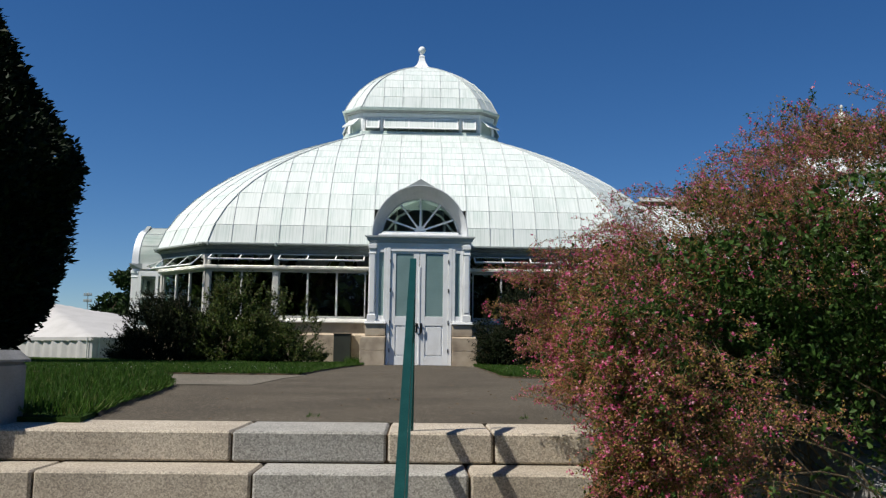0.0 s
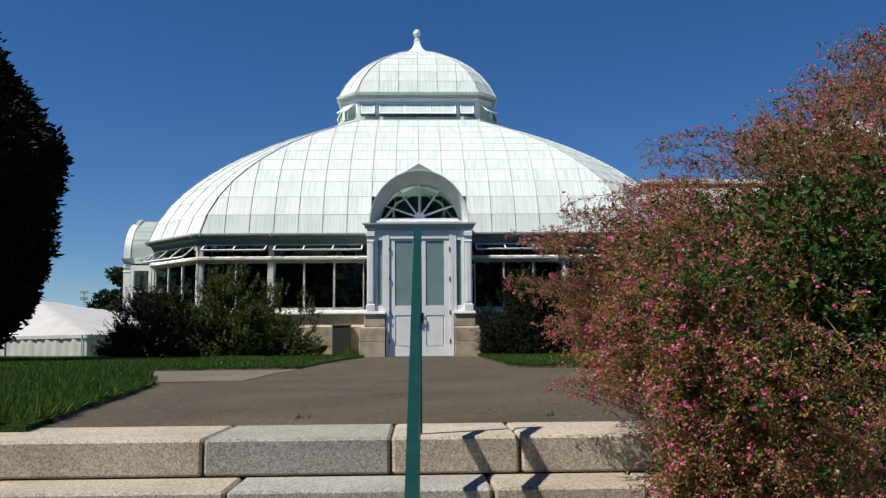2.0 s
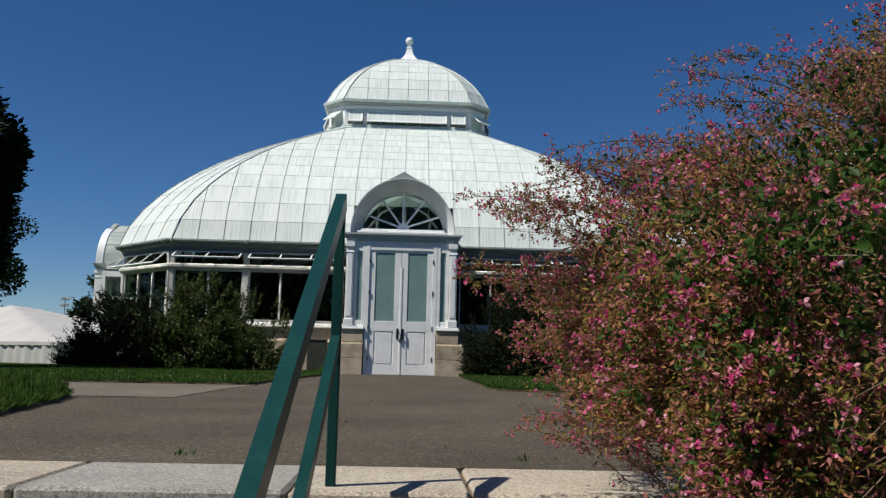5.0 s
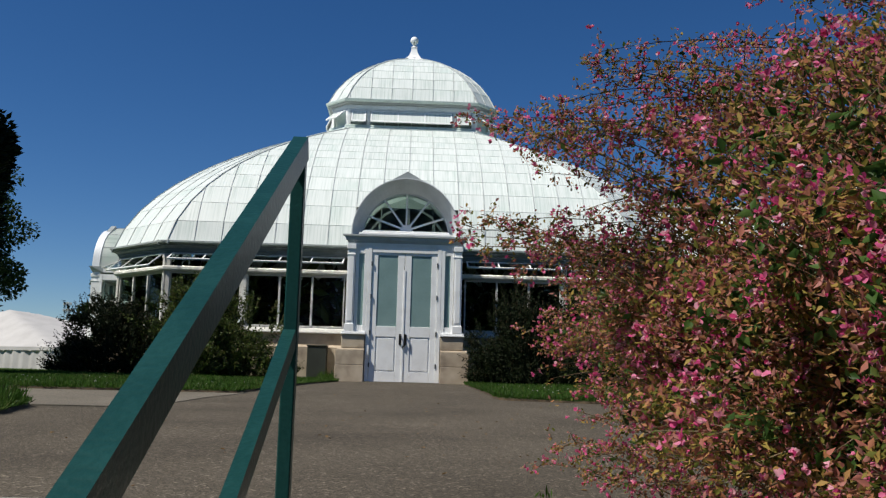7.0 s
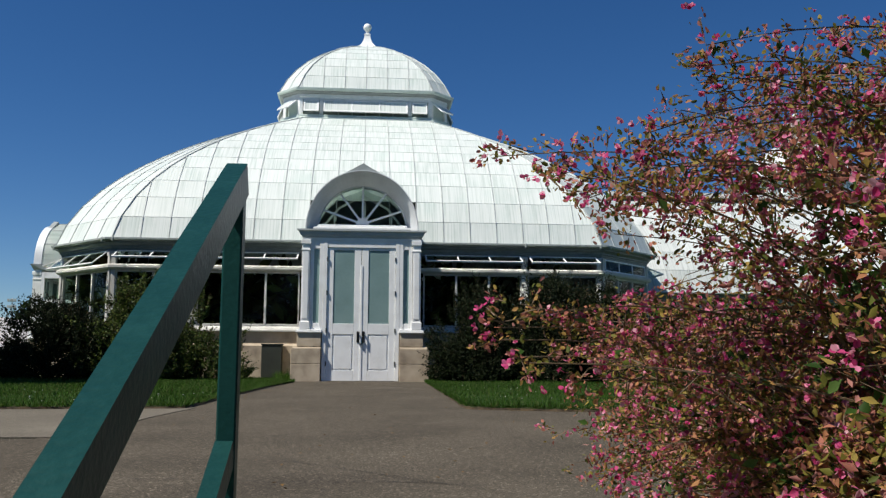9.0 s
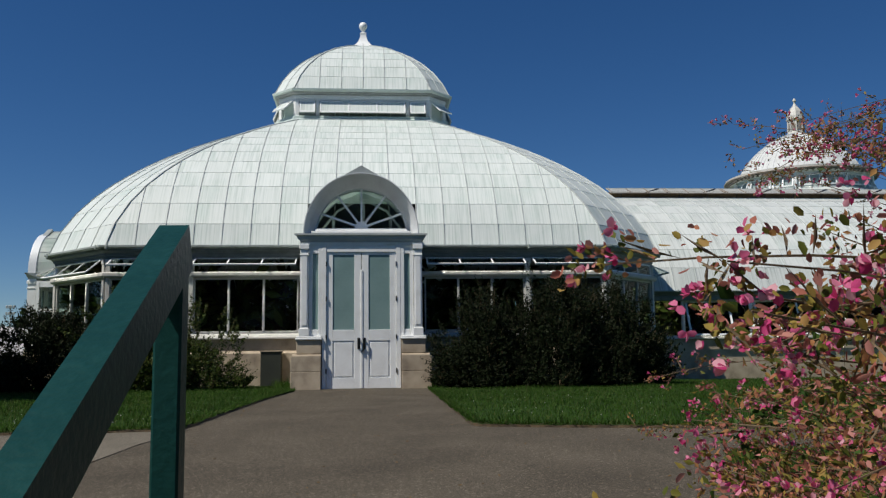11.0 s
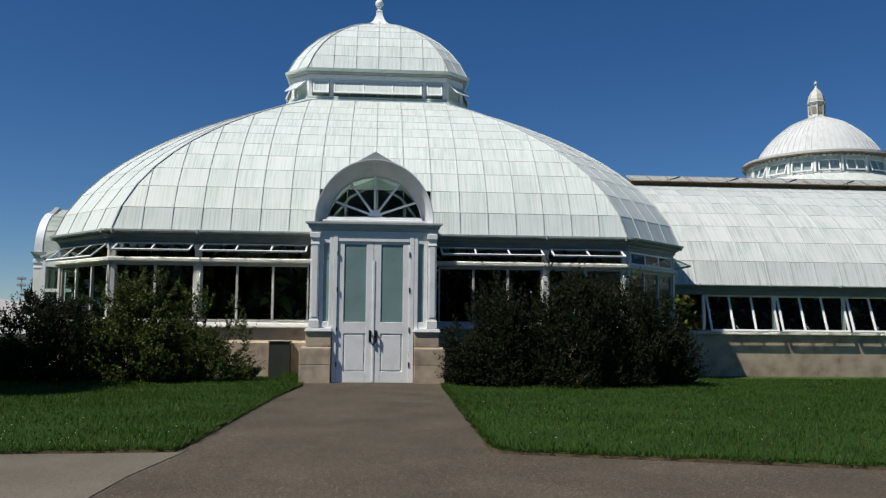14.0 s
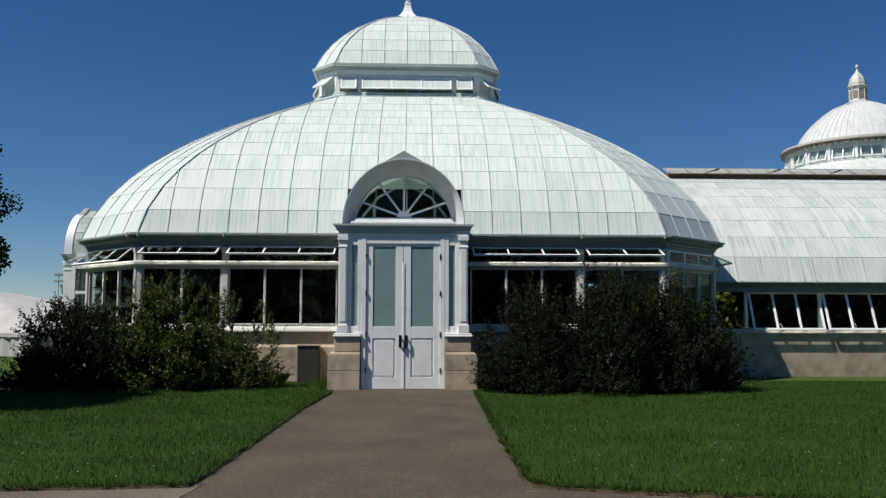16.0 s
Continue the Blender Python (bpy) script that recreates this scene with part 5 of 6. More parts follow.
def make_tree(cx, cy, h, spread, low, clumps, leaves, size, label, seed, mat, base=0.0):
    """A broad tree: trunk, limbs, and clumps of leaves with gaps between them."""
    t = thing("tree", label, "tree")
    r = np.random.default_rng(seed)
    trunk = [(cx, cy, base - 0.2), (cx + 0.03 * h, cy, h * 0.3), (cx, cy, h * 0.6), (cx + 0.02 * h, cy, h * 0.88)]
    part("trunk", Mesh().tube(trunk, [0.035 * h, 0.028 * h, 0.018 * h, 0.005 * h], 9), BARK, t)
    limbs = Mesh()
    base_l, along_l = [], []
    for k in range(clumps):
        a, e = k * 2.399, r.uniform(0, 1)
        z = low + (h - low) * e
        wide = spread * math.sqrt(max(0.05, 1 - ((e - 0.42) / 0.62) ** 2)) * r.uniform(0.45, 1.0)
        c = np.array([cx + wide * math.cos(a), cy + wide * math.sin(a), z])
        limbs.tube([(cx, cy, max(base + 0.15 * h, z - 0.25 * h)), (cx + wide * 0.5 * math.cos(a), cy + wide * 0.5 * math.sin(a), z - 0.05 * h), tuple(c)], [0.014 * h, 0.008 * h, 0.003 * h], 5)
        m = leaves // clumps
        d = unit(r.normal(size=(m, 3)))
        rad = spread * r.uniform(0.2, 0.36) * r.random(m)[:, None] ** 0.4
        base_l.append(c + d * rad * (1, 1, 0.6))
        along_l.append(unit(d + r.normal(0, 0.7, (m, 3)) + (0, 0, -0.2)))
    part("limbs", limbs, BARK, t)
    b, al = np.concatenate(base_l), np.concatenate(along_l)
    s = size * r.uniform(0.6, 1.3, len(b))
    hang("crown", cloud_mesh("crown", b, al, across(al), s, s * 0.6), mat, t)


make_tree(-31.8, 36.0, 13.3, 6.3, 2.9, 64, 36000, 0.28, "dark leafy tree behind the marquee", 21, TREELEAF)
make_tree(-25.2, 60.0, 8.2, 4.0, 0.8, 40, 9000, 0.45, "distant dark green tree behind the marquee", 22, TREELEAF, -0.5)
make_tree(-30.5, 64.0, 5.6, 3.0, 0.5, 26, 5000, 0.45, "low distant tree beyond the marquee", 23, TREELEAF, -0.5)
make_tree(-22.0, 72.0, 8.0, 4.0, 0.5, 30, 6000, 0.5, "distant tree beyond the glasshouse", 24, TREELEAF, -0.5)


# Unseen row added behind the viewpoint, so the windows reflect dark foliage.
for k in range(9):
    make_tree(-56 + 14 * k + 3 * math.sin(k * 2.1), -66 + 5 * math.sin(k * 1.3), 13 + 2 * math.sin(k * 3.1), 6.5, 1.5, 26, 2600, 1.0, "unseen tree added behind the viewpoint for dark window reflections", 40 + k, TREELEAF, -2.0)
# Unseen west row, added to block bright sky from the left bay's panes.
for k in range(9):
    make_tree(-52 + 4 * math.sin(k * 2.3), -44 + 11 * k, 12 + 2 * math.sin(k * 1.7), 6.0, 0.8, 26, 2600, 1.0, "unseen tree added to the west to darken the cut bay's reflections", 60 + k, TREELEAF, -1.0)


# floodlight mast in the distance
mast = thing("floodlight_mast", "thin distant floodlight mast with a lamp rack", "mast")
part("pole", Mesh().tube([(-32.1, 62, -0.6), (-32.1, 62, 5.9)], 0.04, 8), LEAD, mast)
for zz in (5.0, 5.6):
    rack = part("rack", Mesh().box(-32.5, -31.7, 61.97, 62.03, zz - 0.02, zz + 0.02), LEAD, mast)
    for k in range(4):
        part("floodlight", Mesh().box(-32.48 + 0.21 * k, -32.34 + 0.21 * k, 61.85, 61.97, zz + 0.02, zz + 0.24, 0.01), LEAD, rack)


# plants inside the glasshouse, dim behind the panes
def make_indoor():
    t = thing("indoor_planting", "dim green plants massed inside the glasshouse", "plants", kind="stuff")
    n = 9000
    a = rng.uniform(0, math.tau, n)
    q = rng.uniform(3.2, 6.6, n)
    z = rng.uniform(0.1, 3.6, n) * rng.uniform(0.5, 1, n)
    c = np.stack([CX + q * np.cos(a), CY + q * np.sin(a), z], 1)
    al = unit(rng.normal(size=(n, 3)))
    me = cloud_mesh("fronds", c, al, across(al), rng.uniform(0.3, 0.8, n), 0.25)
    hang("fronds", me, MIDLEAF, t)
    m = 14000
    c = np.stack([rng.uniform(-8.05, -4.6, m), rng.uniform(3.6, 11.0, m), rng.uniform(0.1, 3.1, m)], 1)
    c = c[c[:, 1] - 10.4 > -13.6 - c[:, 0]]
    al = unit(rng.normal(size=c.shape))
    hang("tall_fronds", cloud_mesh("tall_fronds", c, al, across(al), rng.uniform(0.3, 0.7, len(c)), 0.25), MIDLEAF, t)
    m = 4000
    c = np.stack([rng.uniform(9, 26, m), rng.uniform(7.0, 13.5, m), rng.uniform(0.1, 3.0, m)], 1)
    al = unit(rng.normal(size=(m, 3)))
    hang("wing_fronds", cloud_mesh("wing_fronds", c, al, across(al), rng.uniform(0.3, 0.8, m), 0.25), MIDLEAF, t)


make_indoor()


# ---- the flowering shrub over the steps ----
def make_flowering():
    """Built as sprigs on arching stems that fill a mound leaning out over the steps."""
    t = thing("flowering_shrub", "arching bush clover with pink flowers and russet leaflets overhanging the steps", "shrub")
    r = np.random.default_rng(5)
    xs = [0.66, 0.76, 0.9, 1.1, 1.4, 1.7, 2.0, 2.6, 3.3, 3.9, 4.3]
    tops = [0.66, 0.82, 0.93, 1.01, 1.16, 1.34, 1.56, 1.78, 1.7, 1.2, 0.5]
    lows = [0.34, 0.28, 0.18, -0.04, -0.34, -0.48, -0.6, -0.7, -0.7, -0.6, -0.4]
    wide = [0.84, 0.94, 1.0, 1.02, 1.08, 1.1, 1.12, 1.1, 1.0, 0.8, 0.4]
    n = 23000
    x = 0.66 + 3.3 * r.random(n)
    top, low, w = np.interp(x, xs, tops), np.interp(x, xs, lows), np.interp(x, xs, wide)
    ang = r.uniform(0, math.tau, n)
    rad = r.random(n) ** 0.36
    rad = np.where(r.random(n) < 0.05, rad * r.uniform(1.0, 1.18, n), rad)
    lump = 1 + 0.09 * np.sin(5 * x + 3 * ang) + 0.06 * np.sin(11 * x - 5 * ang)
    q = rad * lump
    w = np.where(np.cos(ang) < 0, w * np.interp(x, [1.0, 2.0], [0.84, 1.0]), w)
    y = -19.38 + w * q * np.cos(ang) * (1 + 0.3 * (-np.sin(ang)).clip(0))
    z = (top + low) / 2 + (top - low) / 2 * q * np.sin(ang)
    y = y + 0.28 * (z - 0.2).clip(0)
    p = np.stack([x, y, z], 1)
    # low branches that hang over the upper steps
    k = 5200
    lx = 0.68 + 0.62 * r.random(k) ** 1.1
    ly = -20.25 + 0.12 * np.sin(lx * 7) + r.uniform(-0.55, 0.6, k) * np.clip((lx - 0.6) * 3, 0.3, 1)
    tread = STEP_Z - RISE * np.ceil((STEP_Y - ly) / RUN)
    lz = tread + 0.05 + (0.38 + 0.1 * np.sin(lx * 9 + 1) - tread) * r.random(k) ** 0.8
    # the skirt of the mound, hanging level with the hand
    h = 1700
    hx = 0.66 + 0.55 * r.random(h) ** 1.2
    hy, hz = r.uniform(-19.95, -19.2, h), r.uniform(0.14, 0.44, h)
    # a dense crown on the taller part
    c = 3800
    cx = r.uniform(1.3, 3.3, c)
    cz = np.interp(cx, xs, tops) * (1 - 0.34 * r.random(c) ** 1.2) + 0.07 * np.sin(cx * 13) + 0.05 * np.sin(cx * 31 + 1)
    cy = -19.38 + 0.28 * cz + r.uniform(-0.5, 0.35, c)
    p = np.concatenate([p, np.stack([lx, ly, lz], 1), np.stack([hx, hy, hz], 1), np.stack([cx, cy, cz], 1)])
    rad, lump = np.concatenate([rad, np.full(k + h + c, 0.95)]), np.concatenate([lump, np.ones(k + h + c)])
    q, n = rad * lump, len(p)
    keep = (p[:, 2] > -0.62) & (p[:, 0] > 0.6) & ~((p[:, 1] > STEP_Y) & (p[:, 2] < STEP_Z + 0.03)) & (p[:, 2] > STEP_Z + 0.03 - RISE * np.ceil((STEP_Y - p[:, 1]) / RUN).clip(0))
    keep &= ~((p[:, 0] < 1.5) & (p[:, 1] > -19.42) & (p[:, 2] > 0.56 + 0.4 * (p[:, 0] - 0.6)) & (r.random(n) < 0.6))
    keep &= ~((p[:, 0] < 0.98) & (p[:, 1] > -19.12) & (p[:, 2] > 0.6) & (r.random(n) < 0.9))
    keep &= ~((p[:, 0] < 1.35) & (p[:, 1] > -19.28) & (p[:, 2] > 0.5 + 0.3 * (p[:, 0] - 0.6)) & (r.random(n) < 0.7))
    keep &= ~((p[:, 0] > 1.5) & (p[:, 2] < 0.02) & (r.random(n) < 0.85))
    # thin between the upper wands and the lower boughs, where the wing shows through
    keep &= ~((p[:, 0] < 1.2) & (np.abs(p[:, 2] - 0.68) < 0.17) & (r.random(n) < np.interp(p[:, 0], [0.8, 1.1], [0.55, 0.05])))
    # the side towards the steps slants away from them
    keep &= p[:, 0] > 0.2 + 0.26 * (p[:, 1] + 20.6)
    p, q = p[keep], q[keep]
    hollow = np.array([noise.noise((a * 1.9, b * 1.9, c * 4.2)) + 0.45 * noise.noise((a * 5, b * 5, c * 8)) for a, b, c in p])
    # hollows between the clumps: the sprigs there sit deeper in the mound
    sink = np.clip((0.04 + 0.07 * (p[:, 0] - 1).clip(0, 1) - hollow) * 3.2, 0, 0.64) * np.clip((p[:, 0] - 0.7) * 2, 0.25, 1)
    crest = (p[:, 2] - np.interp(p[:, 0], xs, tops) + 0.45).clip(0, 0.45) / 0.45
    sink = sink * (1 - 0.75 * crest)
    # a shaded fold between the upper boughs and the lower ones
    fold = 0.56 + 0.07 * np.sin(2.6 * p[:, 0] + 0.5) + 0.05 * np.sin(7 * p[:, 0])
    sink = np.maximum(sink, 0.62 * np.exp(-(((p[:, 2] - fold) / 0.16) ** 2)) * np.clip((p[:, 0] - 1.05) * 3, 0, 1))
    mid = np.stack([p[:, 0] + 0.25, np.full(len(p), -19.38), (np.interp(p[:, 0], xs, tops) + np.interp(p[:, 0], xs, lows)) / 2], 1)
    p = p + (mid - p) * sink[:, None]
    q = q * (1 - sink)
    n = len(p)
    grove = np.array([noise.noise((a * 1.7 + 9, b * 1.7, c * 1.9)) for a, b, c in p]) + 0.22 * (p[:, 0] - 2.2)
    out = unit((p - (2.4, -19.4, 0.1)) * (0.8, 1.0, 1.0))
    dirn = unit(out * 0.9 + r.normal(0, 0.45, (n, 3)) + (-0.1, 0, 0.12))
    ln = r.uniform(0.06, 0.15, n) * np.where(q > 1.0, 1.6, 1.0)
    lb, la, ls, gb, ga, gs, fb, fa, fs = ([] for _ in range(9))
    sb, sa, sl = [], [], []
    for i in range(n):
        d, o, L = dirn[i], p[i], ln[i]
        deep = q[i] < 0.5 and p[i, 0] > 1.05
        m = 9 if deep else int(r.integers(17, 25))
        u = r.uniform(0.0, 1.0, m)
        at = o + np.outer(u * L, d) + np.outer(-0.05 * u * u * L, (0, 0, 1)) + r.normal(0, 0.008, (m, 3))
        al = r.normal(0, 0.7, (m, 3)) + d * 0.6
        green = deep or r.random() < (0.1 if grove[i] < 0.15 else 0.38 if grove[i] < 0.4 else 0.6)
        broad = green and not deep and grove[i] > 0.4
        (gb if green else lb).append(at)
        (ga if green else la).append(al)
        (gs if green else ls).append(r.uniform(0.026, 0.045, m) if broad else r.uniform(0.016, 0.034, m) if deep else r.uniform(0.012, 0.026, m) if green else r.uniform(0.0095, 0.0185, m))
        sb.append(o - d * 0.08)
        sa.append(d)
        sl.append(L + 0.08)
        if not deep and r.random() < (0.1 if broad else 0.36):
            f = int(r.integers(1, 5))
            c = o + d * L * r.uniform(0.5, 1.05) + r.normal(0, 0.012, (f, 3))
            fb.append(np.repeat(c, 4, 0))
            fa.append(r.normal(0, 1, (4 * f, 3)) + d * 0.7)
            fs.append(np.repeat(r.uniform(0.006, 0.0125, f), 4))
    # dark leaves that fill the heart of the shrub
    k = 26000
    c = np.stack([r.uniform(1.0, 3.8, k), -19.38 + r.uniform(-0.62, 0.62, k), np.zeros(k)], 1)
    lo, hi = np.interp(c[:, 0], xs, lows), np.interp(c[:, 0], xs, tops)
    c[:, 2] = lo + (hi - lo) * (0.1 + 0.74 * r.random(k))
    c = c[(c[:, 2] > -0.5) & ((c[:, 2] > 0.32) | (c[:, 0] > 1.75)) & ~((c[:, 1] > STEP_Y - 0.75) & (c[:, 0] < 2.05) & (c[:, 2] < STEP_Z + 0.05))]
    gb.append(c), ga.append(r.normal(0, 1, c.shape)), gs.append(r.uniform(0.025, 0.05, len(c)))
    # wands that arch out of the mound over the steps, in tiers: count, x, y and height of the tips
    wisps = Mesh()
    wb, wa, ws = [], [], []
    tiers = [
        (9, 0.74, 0.95, -18.4, -18.05, 0.5, 0.64),
        (8, 0.42, 0.6, -19.4, -19.15, 0.5, 0.62),
        (13, 0.26, 0.44, -19.62, -19.44, 0.67, 0.75),
        (3, 0.38, 0.52, -19.6, -19.42, 0.6, 0.69),
        (8, 0.34, 0.52, -19.5, -19.3, 0.44, 0.58),
        (8, 0.21, 0.36, -19.52, -19.42, 0.5, 0.58),
        (40, 0.44, 0.68, -19.6, -18.95, 0.06, 0.42),
        (8, 0.68, 0.88, -19.55, -19.3, 0.82, 1.0),
        (7, 0.4, 0.54, -19.62, -19.42, 0.77, 0.87),
        (5, 0.9, 1.06, -18.75, -18.5, 0.96, 1.08),
        (7, 0.82, 0.96, -19.6, -19.3, 1.04, 1.16),
        (9, 1.16, 1.42, -20.3, -20.0, 1.08, 1.32),
        (16, 1.0, 1.22, -18.2, -17.85, 1.07, 1.25),
        (14, 0.9, 2.4, -19.9, -19.1, 0.0, 0.0),
    ]
    for count, xa, xb, ya, yb, za, zb in tiers:
        for _ in range(count):
            e = np.array([r.uniform(xa, xb), r.uniform(ya, yb), r.uniform(za, zb)])
            if zb == 0:
                e[2] = np.interp(e[0], xs, tops) + r.uniform(0.02, 0.16)
            span = r.uniform(0.32, 0.5)
            a0 = np.array([e[0] + span, -19.38 + 0.85 * (e[1] + 19.38) + r.normal(0, 0.05), e[2] - r.uniform(-0.06, 0.2)])
            mid = (a0 + e) / 2 + np.array([0.04, 0, r.uniform(0.03, 0.11)])
            curve = np.array([a0 * (1 - u) ** 2 + 2 * u * (1 - u) * mid + e * u * u for u in np.linspace(0, 1, 30)])
            wisps.tube(curve[::4], [0.0019 - 0.00016 * j for j in range(8)], 4)
            for j in range(2, 30):
                if r.random() < 0.12:
                    continue
                o = curve[j]
                d = unit(r.normal(0, 1, (1, 3)) + (curve[j] - curve[j - 1]) * 30)[0]
                L = r.uniform(0.015, 0.06) * (1.25 - 0.6 * j / 30)
                m = int(r.integers(8, 17))
                at = o + np.outer(r.uniform(0.2, 1, m) * L, d) + r.normal(0, 0.005, (m, 3))
                wb.append(at)
                wa.append(r.normal(0, 0.6, (m, 3)) + d)
                ws.append(r.uniform(0.0045, 0.0095, m))
                sb.append(o)
                sa.append(d)
                sl.append(L)
                if r.random() < 0.5:
                    f = int(r.integers(1, 5))
                    cc = o + d * L + r.normal(0, 0.007, (f, 3))
                    fb.append(np.repeat(cc, 4, 0))
                    fa.append(r.normal(0, 0.8, (4 * f, 3)) + d)
                    fs.append(np.repeat(r.uniform(0.0048, 0.008, f), 4))
                if r.random() < 0.05:
                    gb.append(o + r.normal(0, 0.01, (2, 3)))
                    ga.append(r.normal(0, 0.7, (2, 3)) + d)
                    gs.append(r.uniform(0.012, 0.022, 2))
    tagged(part("wisp", wisps, TWIG, t), "long thin flowering wands", kind="stuff")
    for nm, b, a, sz, mat, lab in (("leaflet_mass", lb, la, ls, BUSHLEAF, "small russet leaflets"), ("green_foliage", gb, ga, gs, BUSHGREEN, "green leaves deeper inside")):
        b, a, sz = np.concatenate(b), unit(np.concatenate(a)), np.concatenate(sz)
        hang(nm, cloud_mesh(nm, b, a, across(a), sz, sz * (0.46 if nm == "leaflet_mass" else 0.55)), mat, t, lab)
    b, a, sz = np.concatenate(wb), unit(np.concatenate(wa)), np.concatenate(ws)
    tagged(hang("wand_leaflet", oval_mesh("wand_leaflet", b, a, across(a), sz, sz * 0.5), BUSHLEAF, t, "russet leaflets along the wands"), kind="stuff")
    b, a, sz = np.concatenate(fb), unit(np.concatenate(fa)), np.concatenate(fs)
    hang("bloom", oval_mesh("bloom", b, a, across(a), sz, sz * 0.7), PETAL, t, "small magenta pea flowers")
    sb, sa = np.array(sb), np.array(sa)
    hang("twig_spray", cloud_mesh("twig_spray", sb, sa, across(sa), np.array(sl), 0.0028, 0.6), TWIG, t)
    stems = Mesh()
    for k in range(90):
        i = int(r.integers(0, n))
        root = np.array([2.7 + r.normal(0, 0.25), -19.45 + r.normal(0, 0.3), -0.75])
        e = p[i]
        mid = root * 0.4 + e * 0.6 + np.array([0.25, 0, 0.25 + 0.2 * r.random()])
        pts = [root * (1 - s) ** 2 + 2 * s * (1 - s) * mid + e * s * s for s in np.linspace(0, 1, 8)]
        stems.tube(pts, [0.007 - 0.0007 * j for j in range(8)], 4)
    part("branchwork", stems, TWIG, t, "thin arching brown stems")


make_flowering()


# ---- grass ----
def inside(poly, x, y):
    hit = np.zeros(len(x), bool)
    for (ax, ay), (bx, by) in zip(poly, poly[1:] + poly[:1]):
        cross = (ay > y) != (by > y)
        xi = ax + (bx - ax) * (y - ay) / ((by - ay) or 1e-9)
        hit ^= cross & (x < xi)
    return hit


def make_grass(poly, box, count, tall, label, crown=0.0):
    x, y = rng.uniform(box[0], box[1], count), rng.uniform(box[2], box[3], count)
    k = inside(poly, x, y)
    x, y = x[k], y[k]
    n = len(x)
    patch = 0.75 + 0.35 * np.sin(x * 1.7 + np.sin(y * 1.1) * 2) * np.sin(y * 1.9 + x * 0.6)
    z = np.array([upper(v) for v in y]) + 0.025 + crown * np.clip((-2.2 - x) / 0.7, 0, 1)
    lean = rng.normal(0, 0.38, (n, 3))
    lean[:, 2] = 1.0
    al = unit(lean)
    s = tall * rng.uniform(0.5, 1.25, n) * patch.clip(0.5, 1.2)
    me = cloud_mesh("grass", np.stack([x, y, z], 1), al, across(al), s, rng.uniform(0.005, 0.0095, n), 0.1)
    me.materials.append(GRASS)
    tagged(new("grass", me), label, "grass", kind="stuff")


make_grass(LAWNS[0][1], (-12, -1.3, -11.3, 2.0), 115000, 0.085, "mown green grass blades on the lawn")
make_grass(LAWNS[1][1], (1.1, 15, -14.5, 2.0), 155000, 0.085, "mown green grass blades beside the path")
make_grass(LAWNS[2][1], (-9, -2.0, -18.7, -13.9), 95000, 0.12, "long tufted grass above the steps", 0.055)
make_grass(LAWNS[3][1], (2.0, 6.5, -18.7, -13.3), 30000, 0.1, "grass under the flowering shrub")
make_grass([(-2.0, -0.3), (-1.62, -0.3), (-1.62, 1.6), (-2.0, 1.6)], (-2.0, -1.62, -0.3, 1.6), 500, 0.3, "tall grass tuft beside the stone pier")
make_grass([(1.62, -0.6), (2.1, -0.6), (2.1, 0.8), (1.62, 0.8)], (1.62, 2.1, -0.6, 0.8), 500, 0.25, "grass tuft beside the stone pier")


for gx, gw, gn in ((-0.72, 0.04, 14), (0.6, 0.03, 10)):
    make_grass([(gx - gw, -18.355), (gx + gw, -18.355), (gx + gw, -18.33), (gx - gw, -18.33)], (gx - gw, gx + gw, -18.355, -18.33), gn, 0.045, "small grass tuft in the joint behind the top step")


def make_fringe(line, count, tall):
    """Uncut grass that hangs over a lawn's edge."""
    pts = np.array(line)
    seg = np.linalg.norm(np.diff(pts, axis=0), axis=1)
    run = np.concatenate([[0], np.cumsum(seg)])
    u = rng.uniform(0, run[-1], count)
    x, y = np.interp(u, run, pts[:, 0]), np.interp(u, run, pts[:, 1])
    k = np.clip(np.searchsorted(run, u) - 1, 0, len(seg) - 1)
    d = np.diff(pts, axis=0)[k] / seg[k][:, None]
    out = np.stack([-d[:, 1], d[:, 0]], 1)
    ragged = 0.02 * np.sin(u * 9) + 0.015 * np.sin(u * 23 + 1) - 0.03
    off = ragged + rng.normal(0, 0.02, count)
    x, y = x + out[:, 0] * off, y + out[:, 1] * off
    z = np.array([upper(v) for v in y]) + 0.022
    lean = rng.normal(0, 0.4, (count, 3))
    lean[:, :2] += out * 0.5
    lean[:, 2] = 0.8
    al = unit(lean)
    s = tall * rng.uniform(0.4, 1.3, count)
    me = cloud_mesh("grass_fringe", np.stack([x, y, z], 1), al, across(al), s, rng.uniform(0.006, 0.011, count), 0.1)
    me.materials.append(GRASS)
    tagged(new("grass_fringe", me), "ragged green grass along a lawn's edge", "grass", kind="stuff")


for edge_line in EDGES:
    make_fringe(edge_line, 9000, 0.07)


# ---- cracks and litter on the paving ----
CRACK = material("crack_fill", (0.02, 0.017, 0.013), 0.95, None, None, 12, 90, 0.3)


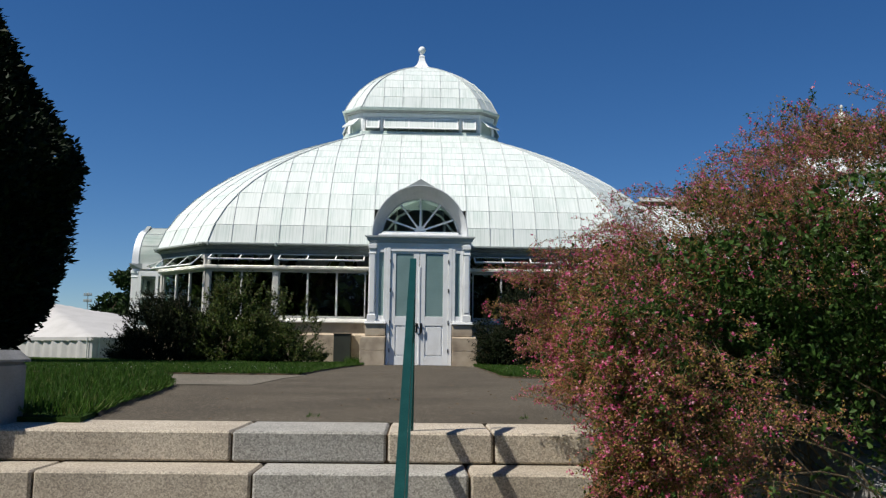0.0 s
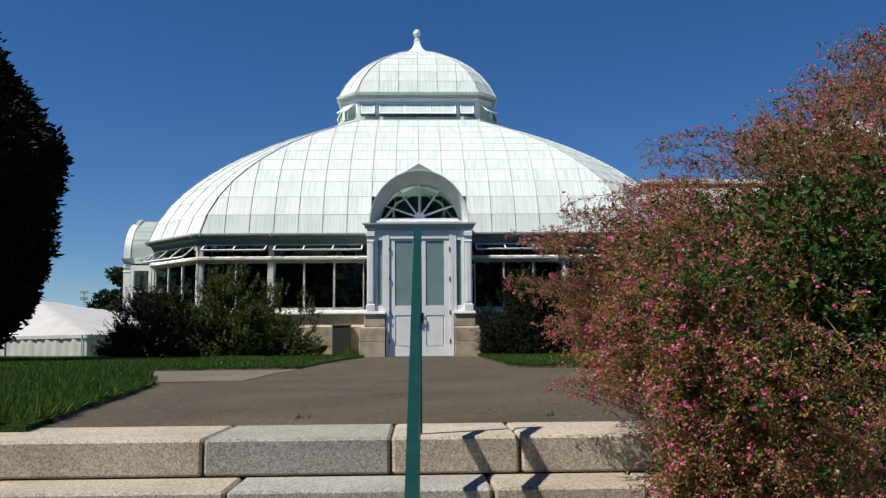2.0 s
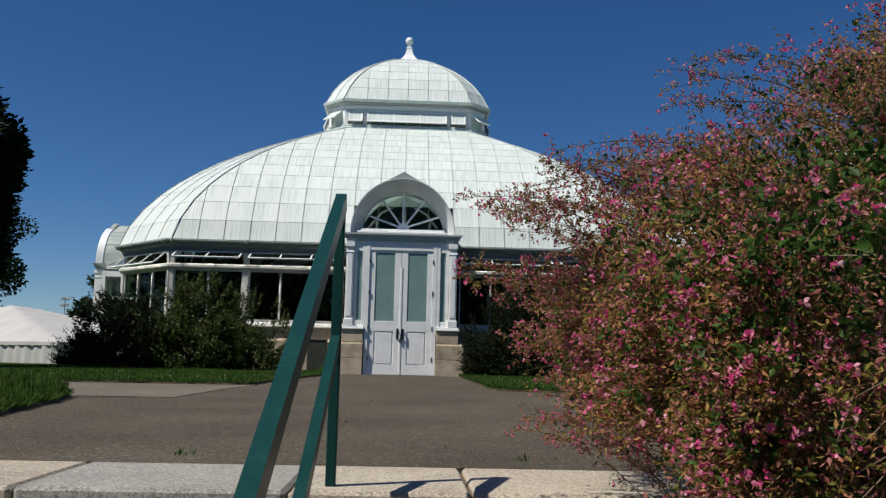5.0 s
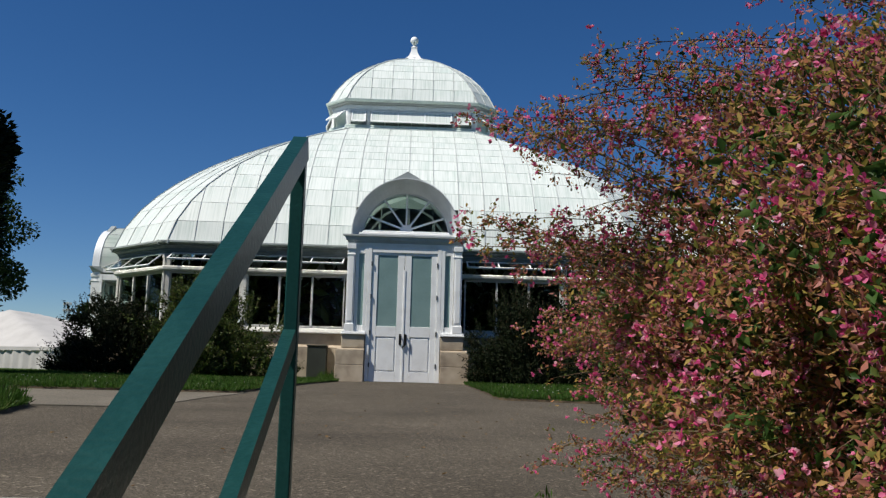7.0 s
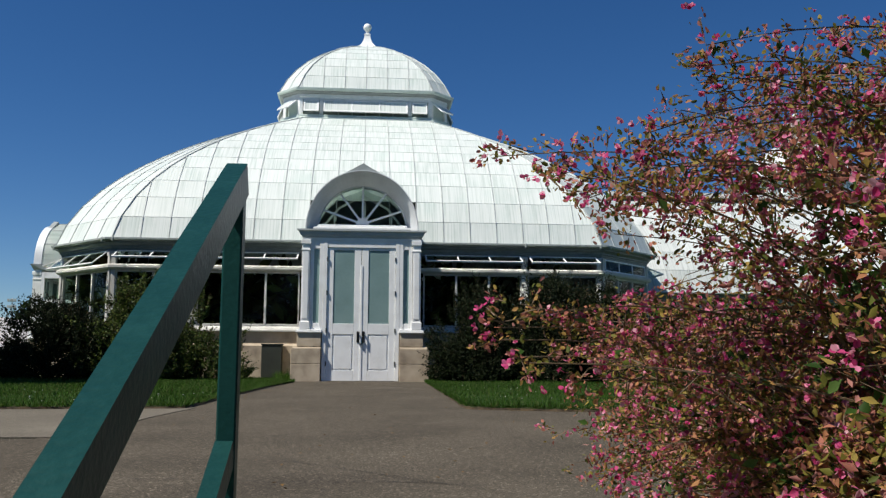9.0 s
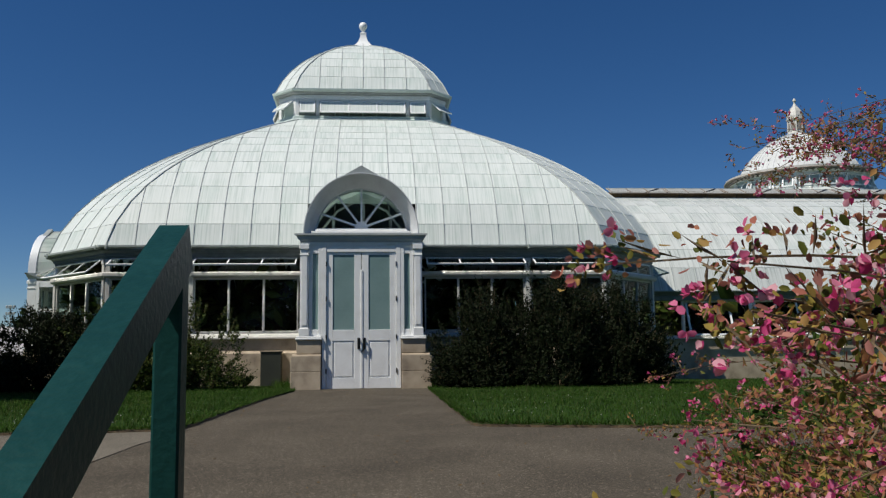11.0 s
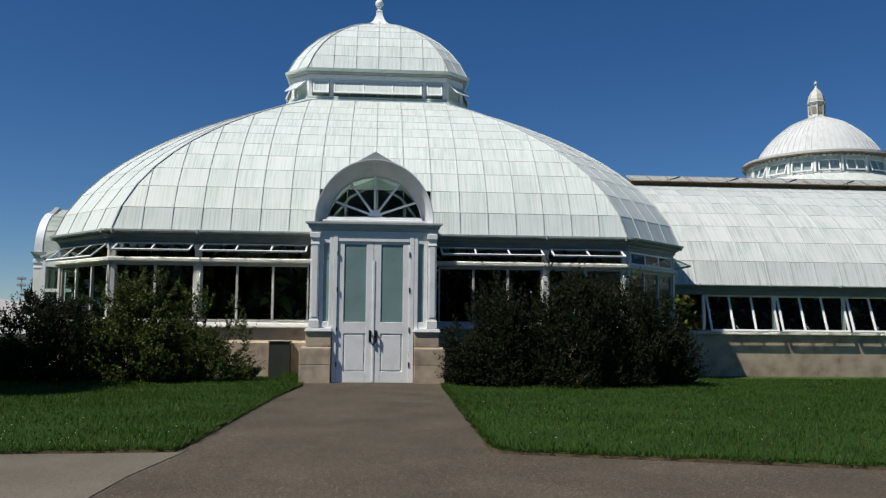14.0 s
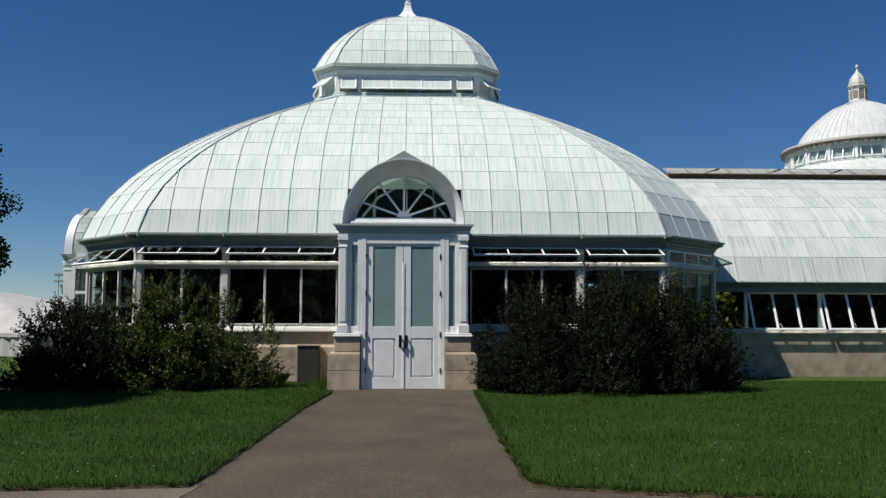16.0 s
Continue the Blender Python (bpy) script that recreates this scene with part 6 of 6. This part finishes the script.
def make_crack(a, b, seed):
    """A thin wandering crack in the asphalt, filled with dark grit."""
    r = random.Random(seed)
    n = max(8, int(math.dist(a, b) / 0.06))
    v, f = [], []
    dx, dy = (b[0] - a[0]) / n, (b[1] - a[1]) / n
    ln = math.hypot(dx, dy)
    nx, ny = -dy / ln, dx / ln
    for k in range(n + 1):
        x, y = a[0] + dx * k, a[1] + dy * k
        o = 0.12 * noise.noise((x * 1.3, y * 1.3, seed)) + 0.035 * noise.noise((x * 7, y * 7, seed + 3))
        w = 0.0035 * (0.35 + r.random()) * min(1, 4 * k / n, 4 * (n - k) / n) + 0.0006
        z = upper(y) + 0.004
        v += [(x + nx * (o - w), y + ny * (o - w), z), (x + nx * (o + w), y + ny * (o + w), z)]
    f = [(2 * k, 2 * k + 1, 2 * k + 3, 2 * k + 2) for k in range(n)]
    whole("crack", Mesh().add(v, f), CRACK, "thin dark crack in the asphalt", "crack", kind="structure")


make_crack((0.02, -11.25), (1.23, -10.98), 2)
make_crack((-1.43, -9.45), (-1.2, -9.95), 7)
make_crack((0.9, -16.6), (-0.6, -14.9), 3)
make_crack((-1.9, -15.7), (1.1, -16.3), 4)
make_crack((0.5, -6.0), (0.9, -2.5), 5)
make_crack((1.8, -12.2), (5.5, -13.4), 6)


DRY = leaf_material("dry_leaf", [(0.12, 0.06, 0.02), (0.2, 0.12, 0.04), (0.08, 0.05, 0.025)], 0.7, 0.15)


def make_litter():
    """Curled dry leaves and bits blown onto the path and steps."""
    r = np.random.default_rng(31)
    n = 420
    x, y = r.uniform(-1.9, 3.5, n), r.uniform(-18.3, -0.6, n)
    k = r.random(n) < 0.5
    x = np.where(k & (y > -10.8), np.where(r.random(n) < 0.5, -1.5, 1.3) + r.normal(0, 0.12, n), x)
    k = (y < -11.2) | ((x > -1.5) & (x < 1.2))
    x, y = x[k], y[k]
    z = np.array([upper(v) for v in y]) + 0.006
    al = unit(np.stack([r.normal(size=len(x)), r.normal(size=len(x)), r.uniform(0, 0.4, len(x))], 1))
    side = unit(np.cross(al, (0, 0, 1.0)))
    s = r.uniform(0.008, 0.028, len(x))
    me = oval_mesh("dry_leaves", np.stack([x, y, z], 1), al, side, s, s * 0.6, -0.25)
    me.materials.append(DRY)
    tagged(new("dry_leaves", me), "small dry brown leaves on the asphalt", "leaves", kind="stuff")


make_litter()


# white clover heads along the lawn
def make_clover():
    r = np.random.default_rng(32)
    n = 70
    x, y = np.concatenate([r.uniform(-7.5, -1.9, n), r.uniform(1.6, 6.5, n)]), np.concatenate([r.uniform(-10.9, -8.6, n), r.uniform(-11.0, -6.0, n)])
    m = Mesh()
    for a, b in zip(x, y):
        if b > -11.3 + 0.0 * a:
            z = upper(b) + r.uniform(0.07, 0.11)
            q = r.uniform(0.003, 0.0065)
            m.lathe([(q * 0.3, z - q), (q, z - q * 0.2), (q * 0.8, z + q * 0.6), (q * 0.2, z + q)], (a, b), 6)
    tagged(part("clover_flowers", m, CLOVER), "tiny white clover heads dotting the lawn", "flowers", kind="stuff")


CLOVER = material("clover_white", (0.42, 0.43, 0.36), 0.7, None, None, 30, 90, 0.1)
make_clover()
